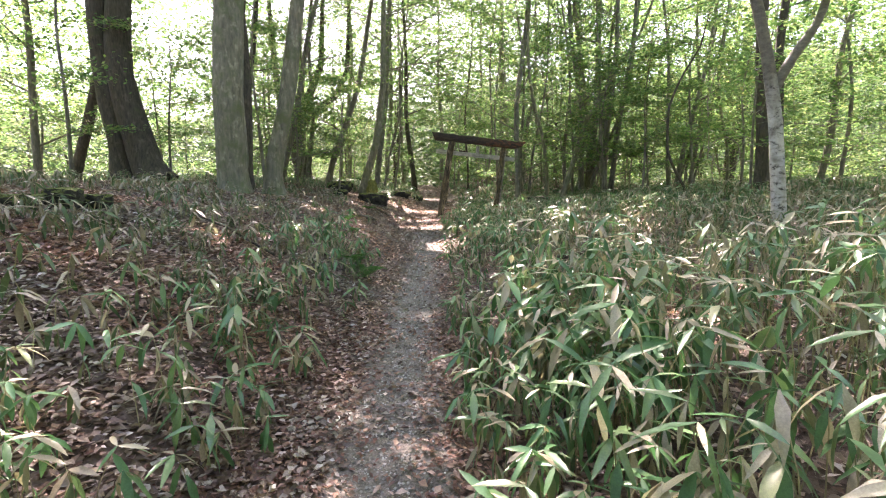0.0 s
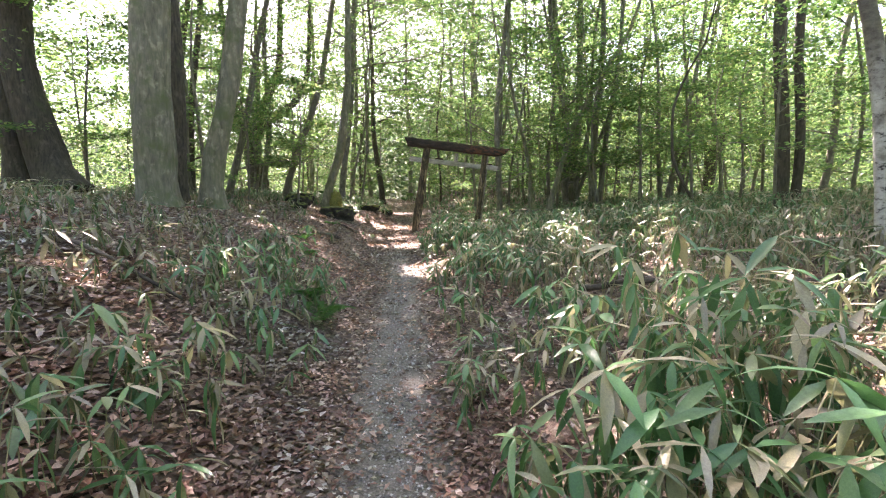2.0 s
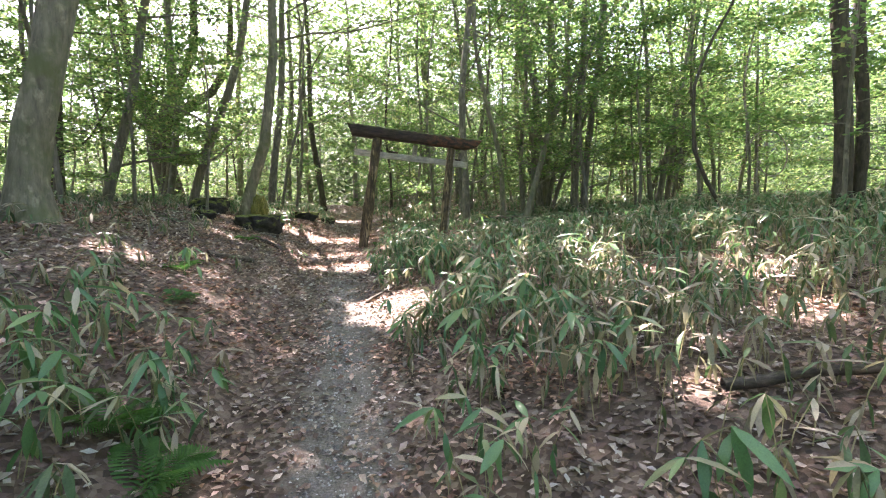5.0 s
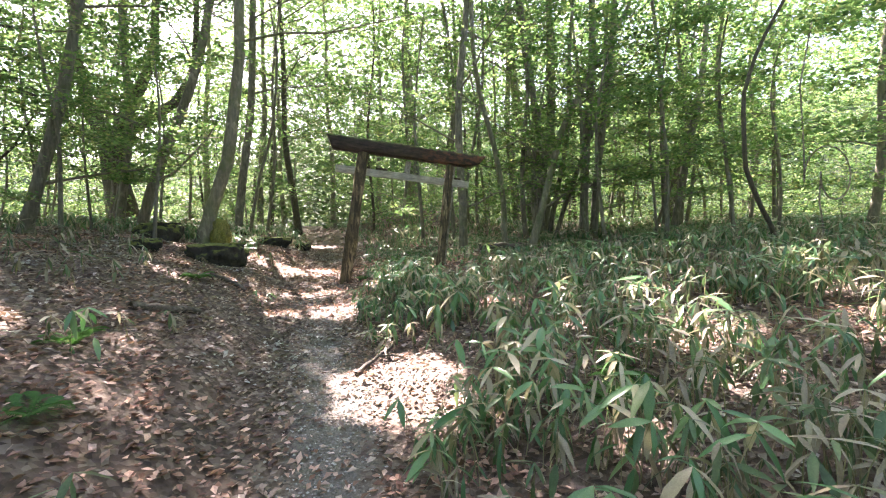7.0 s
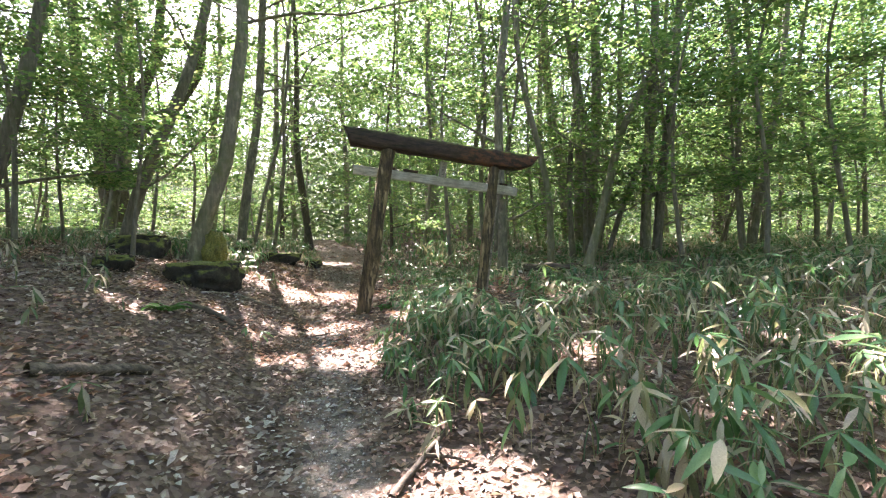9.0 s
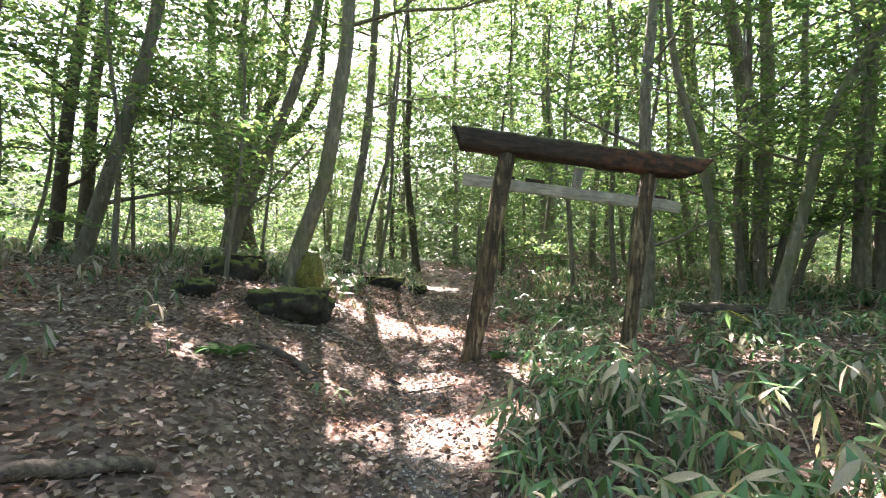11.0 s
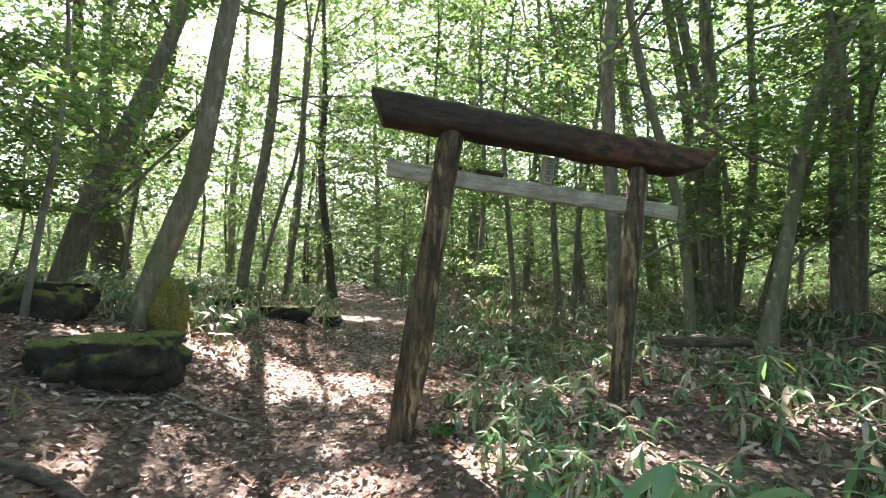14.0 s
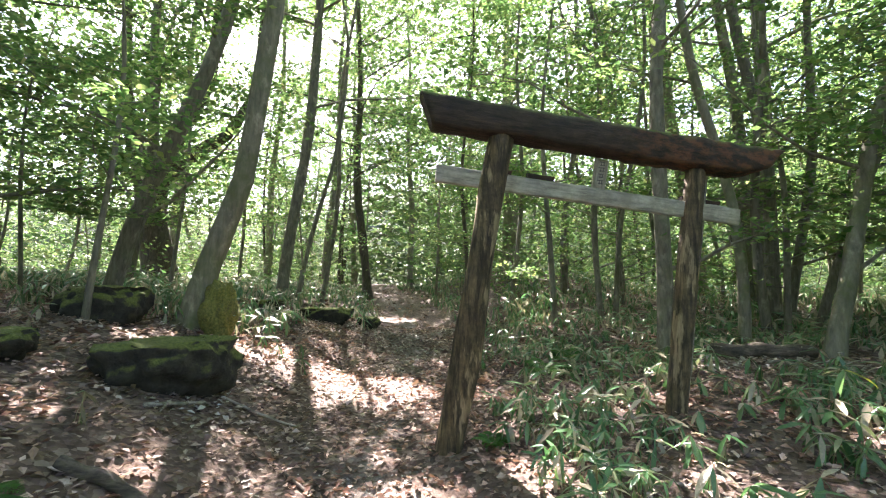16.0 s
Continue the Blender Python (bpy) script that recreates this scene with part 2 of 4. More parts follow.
# ---- mesh helpers ----
def npmesh(name, V, F, mat, smooth=False):
    """A mesh from an array of places and a list of face arrays (triangles or quads)."""
    me = bpy.data.meshes.new(name)
    F = [np.asarray(f, dtype=np.int32) for f in F if len(f)]
    idx = np.concatenate([f.ravel() for f in F])
    sizes = np.concatenate([np.full(len(f), f.shape[1], dtype=np.int32) for f in F])
    me.vertices.add(len(V))
    me.vertices.foreach_set("co", np.ascontiguousarray(V, dtype=np.float32).ravel())
    me.loops.add(len(idx))
    me.loops.foreach_set("vertex_index", idx)
    me.polygons.add(len(sizes))
    me.polygons.foreach_set("loop_start", (np.cumsum(sizes) - sizes).astype(np.int32))
    me.polygons.foreach_set("use_smooth", np.full(len(sizes), smooth))
    me.materials.append(mat)
    me.update(calc_edges=True)
    return me


def part(name, me, parent, label=""):
    ob = new(name, me)
    ob.parent = parent
    return tagged(ob, label) if label else ob


def empty_at(name, x, y, z, label, category, group=""):
    ob = new(name)
    ob.location = (x, y, z)
    return tagged(ob, label, category, group)


def tube(points, radii, segs=8, lump=0.0, seed=0, flare=0.0):
    """A tapering limb round a line of points: places and quads, closed at the end."""
    P = [Vector(p) for p in points]
    V, n = [], len(P)
    side = Vector((1, 0, 0))
    for i, p in enumerate(P):
        d = (P[min(i + 1, n - 1)] - P[max(i - 1, 0)]).normalized()
        side = (side - d * side.dot(d)).normalized()
        up = d.cross(side)
        for k in range(segs):
            a = 2 * math.pi * k / segs
            r = radii[i]
            if lump:
                q = Vector((math.cos(a) * 1.6, math.sin(a) * 1.6, p.z * 1.3)) + Vector((seed * 3.7, seed * 1.3, 0))
                r *= 1 + lump * noise.noise(q) + lump * 0.4 * noise.noise(q * 3)
            if flare:
                r *= 1 + flare * math.exp(-max(0, p.z) / 0.22) * (0.55 + 0.45 * math.cos(a * 5 + seed))
            V.append(p + side * (math.cos(a) * r) + up * (math.sin(a) * r))
    F = [(i * segs + k, i * segs + (k + 1) % segs, (i + 1) * segs + (k + 1) % segs, (i + 1) * segs + k) for i in range(n - 1) for k in range(segs)]
    V.append(P[-1] + (P[-1] - P[-2]).normalized() * radii[-1] * 0.4)
    T = [((n - 1) * segs + k, (n - 1) * segs + (k + 1) % segs, len(V) - 1) for k in range(segs)]
    return np.array([tuple(v) for v in V]), F, T


def join(pieces):
    V, Q, T, base = [], [], [], 0
    for v, q, t in pieces:
        V.append(v)
        if len(q):
            Q.append(np.array(q) + base)
        if len(t):
            T.append(np.array(t) + base)
        base += len(v)
    return np.concatenate(V), [np.concatenate(a) for a in (Q, T) if a]


# ---- ground ----
PATH_Y = np.array([-40, -5, 0, 3, 6, 9, 12, 14, 16.5, 20, 24, 30, 60]) * K
PATH_X = np.array([-0.4, -0.25, -0.2, -0.33, -0.38, -0.36, -0.45, -0.65, -0.45, -0.2, -0.6, -1.4, -4]) * K
RISE_Y = np.array([-40, 0, 4, 6, 8, 10, 12, 14, 17, 20, 25, 32, 45, 80]) * K
RISE_Z = np.array([-0.3, 0.0, 0.03, 0.12, 0.22, 0.34, 0.44, 0.64, 0.76, 0.92, 1.2, 1.5, 1.75, 1.8]) * K


def ground_many(x, y):
    x, y = np.asarray(x, float), np.asarray(y, float)
    h0 = np.interp(y, RISE_Y, RISE_Z)
    d = x - np.interp(y, PATH_Y, PATH_X)
    left = 1 - np.exp(-np.maximum(0, -d - 0.7) / 2.2)
    right = 1 - np.exp(-np.maximum(0, d - 0.5) / 7.5)
    h = h0 + (1.85 - h0) * np.where(d < 0, left, right)
    h += 0.04 * np.sin(x * 1.9 + 0.7 * np.sin(y * 1.1)) * np.sin(y * 1.4 + 1) * np.minimum(1, np.abs(d) / 1.5)
    h += 0.012 * np.sin(x * 7.1 + y * 2.3) * np.sin(y * 6.3 - x * 3.1)
    h -= 0.05 * np.exp(-(d / 0.45) ** 2)
    h += 1.0 * np.exp(-((x - 4.0) / 2.7) ** 2 - ((y - 29.5) / 4.0) ** 2)   # earth bank beyond the gate
    return h


def ground(x, y):
    return float(ground_many(x, y))


def spread(lo, hi, step, far):
    mid = np.arange(lo, hi + step / 2, step)
    g = np.cumsum(step * 1.25 ** np.arange(1, 60))
    g = np.append(g[g < far], far)
    return np.concatenate([lo - g[::-1], mid, hi + g])


gx, gy = spread(-8, 9, 0.09, 600), spread(-2, 26, 0.09, 600)
GX, GY = np.meshgrid(gx, gy)
GZ = ground_many(GX, GY)
fine = np.exp(-((GX / 10) ** 4)) * np.exp(-(((GY - 12) / 16) ** 4))
GZ = GZ + fine * rng.normal(0, 0.006, GZ.shape)
nx, ny = len(gx), len(gy)
ii = (np.arange(ny - 1)[:, None] * nx + np.arange(nx - 1)[None, :]).ravel()
me = npmesh("ground", np.stack([GX, GY, GZ], -1).reshape(-1, 3), [np.stack([ii, ii + 1, ii + nx + 1, ii + nx], -1)], EARTH, True)
trod = me.attributes.new("trodden", "FLOAT", "POINT")
dist = np.abs(GX - np.interp(GY, PATH_Y, PATH_X) - 0.03)
trod.data.foreach_set("value", (0.92 - 0.85 * np.clip((dist - 0.04) / 0.52, 0, 1)).astype(np.float32).ravel() * np.interp(GY.ravel(), [2.5, 5, 9, 14.5], [1, .84, .66, 0.45]).astype(np.float32))
tagged(new("ground", me), "brown forest floor with a trodden gravel footpath", "ground", kind="structure")

# ---- openings in the canopy: where the sun reaches the floor (x, y, half widths) ----
GAPS = [(0.12, 9.6, 0.56, 0.64), (-1.05, 15.7, 1.05, 0.55), (0.42, 9.0, 0.3, 0.25), (-0.3, 12.4, 0.65, 0.3), (-0.6, 13.4, 0.4, 0.22), (0.35, 13.4, 0.4, 0.22), (2.0, 19.0, 0.45, 0.7), (-0.6, 21.5, 0.5, 0.4),
        (2.6, 9.2, .5, .4), (3.6, 8.3, .4, .5), (2.0, 7.0, .15, .15), (3.2, 10.6, .4, .4), (1.6, 11.2, .3, .3), (-2.6, 9.6, .4, .3), (-2.3, 12.5, .35, .2), (-2.2, 6.0, .3, .2), (-2.6, 15.3, .5, .35), (2.6, 13.2, .4, .3), (1.3, 13.0, .3, .25), (2.0, 12.5, .3, .2), (3.1, 14.2, .35, .3), (2.9, 12.2, .3, .3), (4.2, 11.0, .3, .4),
        (-1.6, 13.2, .3, .22), (-2.4, 13.5, .32, .22), (-1.25, 12.4, .2, .18), (-1.7, 4.4, .22, .16), (-2.5, 5.1, .25, .2), (2.1, 3.7, .25, .2), (2.9, 4.4, .4, .3), (2.2, 5.6, .35, .25), (1.2, 8.0, .18, .16), (2.2, 8.3, .3, .25), (3.0, 7.2, .35, .3), (1.5, 6.5, .22, .18), (4.4, 9.4, .4, .4), (5.2, 7.6, .4, .4), (1.9, 9.9, .2, .2)]
GAP_LOW = [ground(x * K, y * K) + .05 for x, y, a, b in GAPS]


def unshaded(C, wide=1.0, first=99):
    """True for leaves that stand in one of the openings' beams."""
    hit = np.zeros(len(C), bool)
    for (x, y, a, b), low in list(zip(GAPS, GAP_LOW))[:first]:
        s = (C[:, 2] - low) / SUN.z
        X, Y = C[:, 0] - SUN.x * s, C[:, 1] - SUN.y * s
        hit |= ((X - x * K) / (a * K)) ** 2 + ((Y - y * K) / (b * K)) ** 2 < wide * (1 + 0.35 * np.sin(9 * X + 5 * Y))
    return hit


# ---- trees ----
def leaf_cards(C, size, tilt=0.45, width=0.62):
    """Small pointed leaves, each of four corners, round the given centres."""
    n = len(C)
    a = rng.uniform(0, 2 * np.pi, n)
    U = np.stack([np.cos(a), np.sin(a), rng.normal(-0.25, 0.3, n)], -1)
    U /= np.linalg.norm(U, axis=1)[:, None]
    N = np.stack([rng.normal(0, tilt, n), rng.normal(0, tilt, n), np.ones(n)], -1)
    W = np.cross(N, U)
    W /= np.linalg.norm(W, axis=1)[:, None]
    L = (size * rng.uniform(0.65, 1.3, n))[:, None]
    V = np.stack([C - U * L / 2, C + W * L * width / 2 + U * L * 0.08, C + U * L / 2, C - W * L * width / 2 + U * L * 0.08], 1).reshape(-1, 3)
    return V, np.arange(4 * n).reshape(n, 4)


def line_at(points, f):
    t = f * (len(points) - 1)
    i = min(int(t), len(points) - 2)
    return points[i].lerp(points[i + 1], t - i)


def limbs(trunk, radii, count, low, reach, rise, seed, foot=None):
    """Side limbs with twigs, from a trunk line. Returns tubes and the places where leaves sit."""
    r = random.Random(seed)
    tubes, spots = [], []
    for i in range(count):
        f = low + (0.97 - low) * (i + r.random()) / count
        p = line_at(trunk, f)
        rad = np.interp(f, np.linspace(0, 1, len(radii)), radii) * 0.34
        a = i * 2.4 + r.uniform(-0.6, 0.6)
        length = reach * r.uniform(0.6, 1.15) * (0.75 + 0.6 * math.sin(2.6 * f))
        d = Vector((math.cos(a), math.sin(a), rise * r.uniform(0.3, 1.3)))
        pts, q = [p], p
        twigs, ends = [], []
        for k in range(5):
            d = (d + Vector((r.uniform(-.35, .35), r.uniform(-.35, .35), r.uniform(-.22, .18)))).normalized()
            q = q + d * length / 5
            pts.append(q)
            if k:
                ends.append((q, 1.0))
                for _ in range(2):
                    e = q + Vector((r.uniform(-1, 1), r.uniform(-1, 1), r.uniform(-.15, .35))) * length * 0.28
                    ends.append((e, 0.8))
                    twigs.append(tube([q, q.lerp(e, .5) + Vector((0, 0, .04)), e], [rad * .35, rad * .25, .004], 3))
        if foot is not None and unshaded(np.array([tuple(foot + line_at(pts, g / 16)) for g in range(1, 17)]), 1.1, 6).any():
            continue
        tubes += twigs
        spots += ends
        tubes.append(tube(pts, [rad, rad * .8, rad * .6, rad * .45, rad * .3, .006], 5))
    return tubes, spots


def crown(spots, per, spray, size):
    """Leaves in flat layered sprays round the twig ends."""
    pts = np.array([tuple(p) for p, _ in spots])
    w = np.array([s for _, s in spots])
    C = np.repeat(pts, per, 0)
    R = np.repeat(w, per)[:, None] * spray
    off = rng.normal(0, 0.5, C.shape) * R
    off[:, 2] *= 0.16
    return C + off, size


LABELS = {"beech": ("grey-green smooth trunk with mossy patches and light green leaves", BEECH),
          "oak": ("dark rough-barked trunk with light green layered leaves", OAK),
          "ash": ("slender mid-grey trunk with light green layered leaves", ASH)}


def make_tree(name, x, y, kind, stems, label="", count=10, low=0.35, reach=3.2, rise=0.5, per=34, spray=0.75, size=0.11, seed=1, fixed=True, group="", high=0):
    """stems: for each trunk, a list of (dx, dy, height, radius) from the base up."""
    text, mat = LABELS[kind] if kind in LABELS else (label, BIRCH)
    z = ground(x, y) - 0.05
    tree = empty_at(name, x, y, z, label or text, "tree", group)
    spots = []
    for j, stem in enumerate(stems):
        key = [Vector((dx, dy, h)) for dx, dy, h, r in stem]
        hs = [k.z for k in key]
        top = hs[-1]
        zs = sorted(set([0, .08, .18, .3, .5, .8] + list(np.linspace(1.1, top, 18)))) if hs[0] < .5 else list(np.linspace(hs[0], top, 20))
        line = []
        for h in zs:
            wob = (0.075 if stem[0][3] > .12 else .13 if fixed else .2) * min(1, h / 3)
            line.append(Vector((np.interp(h, hs, [k.x for k in key]) + wob * (math.sin(h * .8 + seed * 2) - math.sin(seed * 2)), np.interp(h, hs, [k.y for k in key]) + wob * math.cos(h * .7 + seed), h)))
        rad = [float(np.interp(h, hs, [s[3] for s in stem])) for h in zs]
        v, q, t = tube(line, rad, 12 if rad[0] > .1 else 8, 0.16, seed + j, (0.45 if rad[0] > .07 else 0.15) if hs[0] < .5 else 0.0)
        part("trunk", npmesh("trunk", v, [q, t], mat, True), tree)
        tubes, sp = limbs(line, rad, count, low, reach, rise, seed * 7 + j, Vector((x, y, z)) if fixed else None)
        if high:
            more, sp2 = limbs(line, rad, high, .68, 4.6, .35, seed * 11 + j, Vector((x, y, z)))
            tubes, sp = tubes + more, sp + sp2
        spots += sp
        if tubes:
            v, F = join(tubes)
            tagged(part("branchwork", npmesh("branchwork", v, F, mat, True), tree), kind="stuff")
    C, size = crown(spots, per, spray, size)
    if fixed:
        C = C[~unshaded(C + np.array([x, y, z]))]
    V, F = leaf_cards(C, size)
    part("crown", npmesh("crown", V, [F], MAPLE), tree)
    return tree


def stem(r, h, lean=0.0, lean_y=0.0, bend=0.0, dx=0.0, dy=0.0):
    """A trunk of height h that leans by so much a metre, and straightens or bends on the way up."""
    out = []
    h *= 1.2 if h > 8 else 1
    for f in (0, .12, .3, .55, .8, 1):
        hh = f * h
        out.append((dx + lean * hh + bend * math.sin(f * 3.1), dy + lean_y * hh, hh, r * (1 - 0.82 * f ** 1.2) + 0.008))
    return out


NEAR_TREES = [
    # x, y, bark, stems, seed
    (-7.4, 11.3, "oak", [stem(.26, 14, -.02, 0, -.1, -.28), [(.55, 0, 0, .44), (.30, 0, .6, .37), (.12, 0, 1.4, .33), (.02, 0, 2.8, .31), (.15, .1, 6, .25), (.4, .3, 15, .04)]], 1),
    (-4.25, 9.55, "beech", [stem(.32, 16, 0.0)], 2),
    (-4.45, 10.7, "oak", [stem(.16, 13, -.01)], 3),
    (-3.66, 10.1, "beech", [[(0, 0, 0, .25), (.03, 0, .5, .2), (.16, 0, 1.2, .19), (.42, 0, 2.0, .18), (.66, 0, 3, .18), (.86, 0, 4.2, .16), (1.1, .2, 7, .13), (1.4, .4, 14, .03)]], 4),
    (-10.3, 12, "ash", [stem(.09, 12)], 5),
    (-10.6, 13.5, "oak", [stem(.15, 12, .3)], 6),
    (-1.55, 26.0, "oak", [stem(.15, 12, -.03, 0, -.25)], 7),
    (5.3, 15.5, "ash", [stem(.10, 11, .02), stem(.09, 10, .08, 0, 0, .25)], 8),
    (5.1, 17.2, "ash", [stem(.10, 12, -.1), stem(.07, 10, .12, 0, 0, .2)], 9),
    (6.75, 10.0, "oak", [stem(.125, 11, -.02), stem(.09, 11, .06, 0, 0, .26)], 10),
    (-8.2, 27, "ash", [stem(.16, 13, .04)], 11),
    (13.9, 23, "oak", [stem(.30, 13, .07), [(.1, 0, 0, .2), (.1, 0, 1.5, .22), (.6, 0, 3, .19), (1.5, 0, 5, .15), (2.4, .2, 7.5, .1), (3.2, .3, 13, .03)], [(-.05, 0, 0, .15), (-.1, 0, 2.4, .15), (-.9, 0, 3.4, .12), (-1.8, 0, 4.2, .09), (-2.5, .2, 6, .05), (-2.9, .3, 9, .02)]], 12),
    (-2.75, 16.2, "beech", [[(0, 0, 0, .19), (.05, 0, .45, .145), (.14, 0, .8, .135), (.5, 0, 1.85, .125), (.75, 0, 3.0, .12), (.98, 0, 4.3, .11), (.92, .2, 6.5, .09), (.5, .4, 14, .03)]], 13),
    (-4.25, 17.1, "ash", [stem(.11, 12, .27)], 15),
    (-5.3, 15.2, "ash", [stem(.10, 12, .27)], 16),
    (-6.9, 16.6, "oak", [stem(.11, 12, .1)], 17),
    (-2.9, 20.5, "ash", [[(0, 0, 0, .13), (.25, 0, 3, .115), (.75, 0, 8.5, .09), (.55, .2, 10.5, .07), (-.6, .5, 13, .03)], [(.35, 0, 0, .055), (.8, 0, 3, .045), (1.2, 0, 6, .035), (1.0, 0, 9, .012)]], 18),
    (-2.2, 21.2, "ash", [stem(.05, 10, .06, 0, .2)], 19),
    (2.5, 15.7, "ash", [stem(.09, 12, .03)], 20),
    (5.6, 18.1, "beech", [stem(.15, 13, .02), stem(.11, 12, -.08, 0, 0, -.25)], 21),
    (6.9, 21.6, "beech", [stem(.19, 13, -.13)], 22),
    (3.78, 15.0, "beech", [[(0, 0, 0, .10), (.1, 0, .4, .085), (.45, 0, 1.4, .08), (.91, 0, 2.55, .075), (1.75, .05, 4.0, .065), (2.6, .2, 5.6, .05), (3.8, .5, 10, .02)]], 23),
    (3.2, 19, "ash", [stem(.06, 10, -.05), stem(.05, 9, .08, 0, 0, .3)], 24),
    (1.9, 20.5, "ash", [stem(.05, 9, .03)], 25),
    (1.2, 22.5, "oak", [stem(.05, 9, .02)], 26),
    (7.6, 15.4, "ash", [stem(.08, 10, .15), stem(.06, 10, -.1, 0, 0, -.2)], 27),
    (8.6, 16.4, "ash", [stem(.07, 9, -.05, 0, .3)], 28),
    (6.6, 22.5, "ash", [stem(.13, 12, -.05)], 29),
    (3.9, 23, "ash", [stem(.10, 12, .06)], 30),
    (-5.9, 20.5, "ash", [stem(.11, 12, .05)], 31),
    (-8.4, 19, "oak", [stem(.14, 12, .1)], 32),
    (13.5, 14, "ash", [stem(.13, 12, .1)], 33),
    (15, 10, "ash", [stem(.12, 12, -.06)], 34),
    (10.5, 13.2, "ash", [stem(.09, 10, .12, 0, .2)], 35),
    # five trees added so that their high crowns shade the floor near the gate
    (-3.6, 30, "ash", [stem(.16, 14, .03, 0, .2)], 36),
    (-.1, 32.5, "ash", [stem(.15, 14, -.03)], 37),
    (-6.2, 31, "beech", [stem(.17, 14, .04)], 38),
    (2.3, 31, "ash", [stem(.13, 14, .02)], 39),
    (-2.9, 35, "beech", [stem(.16, 14, -.02)], 42),
]
for x, y, kind, stems, seed in NEAR_TREES:
    big = stems[0][0][3] > 0.12
    make_tree("tree", x * K, y * K, kind, stems, count=16 if big else 10, low=0.45 if big else 0.2, reach=3.8 if big else 2.3, per=36 if y > 17 and x < 2 else 15 if x > 3 else 30, spray=0.85 if big else 0.65, size=0.10, seed=seed, high=5 if big else 3)

# dark low-forking tree
make_tree("tree", -7.1 * K, 24.2 * K, "oak", [
    [(0, 0, 0, .56), (-.1, 0, .8, .46), (-.25, 0, 2.0, .40), (-.35, 0, 3.0, .40), (-.55, 0, 3.7, .34), (-1.2, .1, 4.6, .22), (-1.6, .2, 6.5, .17), (-1.5, .3, 14, .03)],
    [(-.1, .02, 2.2, .2), (-.15, .02, 2.9, .26), (.05, 0, 3.5, .26), (.8, 0, 4.1, .2), (1.7, 0, 4.7, .17), (2.4, 0, 6.0, .14), (3.0, .2, 12, .03)],
    [(-.15, .02, 2.2, .2), (-.2, .02, 2.9, .28), (-.1, 0, 3.7, .27), (.3, .1, 4.8, .22), (1.0, .1, 6.5, .18), (1.8, .3, 14, .03)],
    [(-.3, .02, 2.6, .1), (-.5, 0, 3.2, .12), (-1.2, 0, 3.5, .09), (-1.7, 0, 3.9, .07), (-1.9, 0, 5.2, .05), (-2.0, .1, 7, .02)]],
    label="old dark gnarled tree forking low into thick limbs", count=7, low=.62, reach=2.6, per=26, seed=14)
# thin crooked stem
make_tree("young_tree", 5.4 * K, 11.3 * K, "oak", [[(.55, 0, 0, .042), (.5, 0, .4, .038), (.2, 0, .9, .035), (.02, 0, 1.4, .034), (.05, 0, 2.5, .03), (.3, 0, 3.3, .027), (.62, 0, 4.0, .024), (.8, .1, 6, .01)]],
          label="thin crooked dark stem with few leaves", count=6, low=.6, reach=1.3, per=16, spray=.4, size=.09, seed=55)
# broken knobbly trunk
make_tree("tree", 3.75, 29.6, "beech", [stem(.36, 9, -.03)], label="pale mottled thick trunk on the earth bank", low=.5, seed=40)
# birch by the path
make_tree("birch_tree", 3.94 * K, 5.5 * K, "birch", [
    [(.05, 0, 0, .115), (0, 0, .5, .088), (-.14, 0, 1.4, .078), (-.3, 0, 2.3, .07), (-.46, 0, 3.3, .06), (-.75, .1, 6, .05), (-.9, .2, 8.5, .015)],
    [(-.24, .02, 1.95, .05), (-.2, .02, 2.1, .07), (0, 0, 2.45, .06), (.35, 0, 2.9, .05), (.62, .1, 3.5, .04), (1.0, .3, 6, .012)]],
    label="white birch trunk with dark flecks, forking above head height", count=7, low=.45, reach=1.8, spray=.6, seed=41)

# woods further off: a few trees, repeated
def in_beam(x, y, heights, clear):
    return any((x - gx0 * K - SUN.x / SUN.z * (h - .5)) ** 2 + (y - gy0 * K - SUN.y / SUN.z * (h - .5)) ** 2 < (clear + a) ** 2 for gx0, gy0, a, b in GAPS[:6] for h in heights)


far_protos = []
for i in range(7):
    kind = ("ash", "beech", "ash")[i % 3]
    r = (.04, .055, .085, .045, .065, .035, .10)[i]
    far_protos.append(make_tree("tree", (-60 + i) * K, -60 * K, kind, [stem(r, 11 + i % 3, rng.uniform(-.16, .16), 0, rng.uniform(-.8, .8))] + ([stem(r * .7, 10, rng.uniform(-.15, .15), 0, 0, .3)] if i % 2 else []),
                                count=12, low=.1, reach=2.8, per=19, spray=.8, size=.13, seed=60 + i, fixed=False, group="woods further off"))
spots = []
r = random.Random(5)
for _ in range(6000):
    if len(spots) > 62:
        break
    x, y = r.uniform(-34, 40), r.uniform(8, 58)
    if abs(x) < 9 + max(0, 14 - abs(y - 6)) * .2 and y < 27 or (x < -12 and 0 < y < 9) or (x < 12 and y < 24 and x > -11):
        continue
    if abs(x + 0.04 * y) < 1.5 and y < 45 or in_beam(x, y, (4, 7, 10, 13, 16, 19), 3.3):
        continue
    if all((x - a) ** 2 + (y - b) ** 2 > 5 for a, b in spots):
        spots.append((x, y))
for i, (x, y) in enumerate(spots):
    m = pose(x, y, ground(x, y) - .05, 0, 0, r.uniform(0, 360)) @ Matrix.Scale(r.uniform(.8, 1.2), 4)
    if i < 7:
        far_protos[i].matrix_basis = m
    else:
        copy_thing(far_protos[i % 7], m)

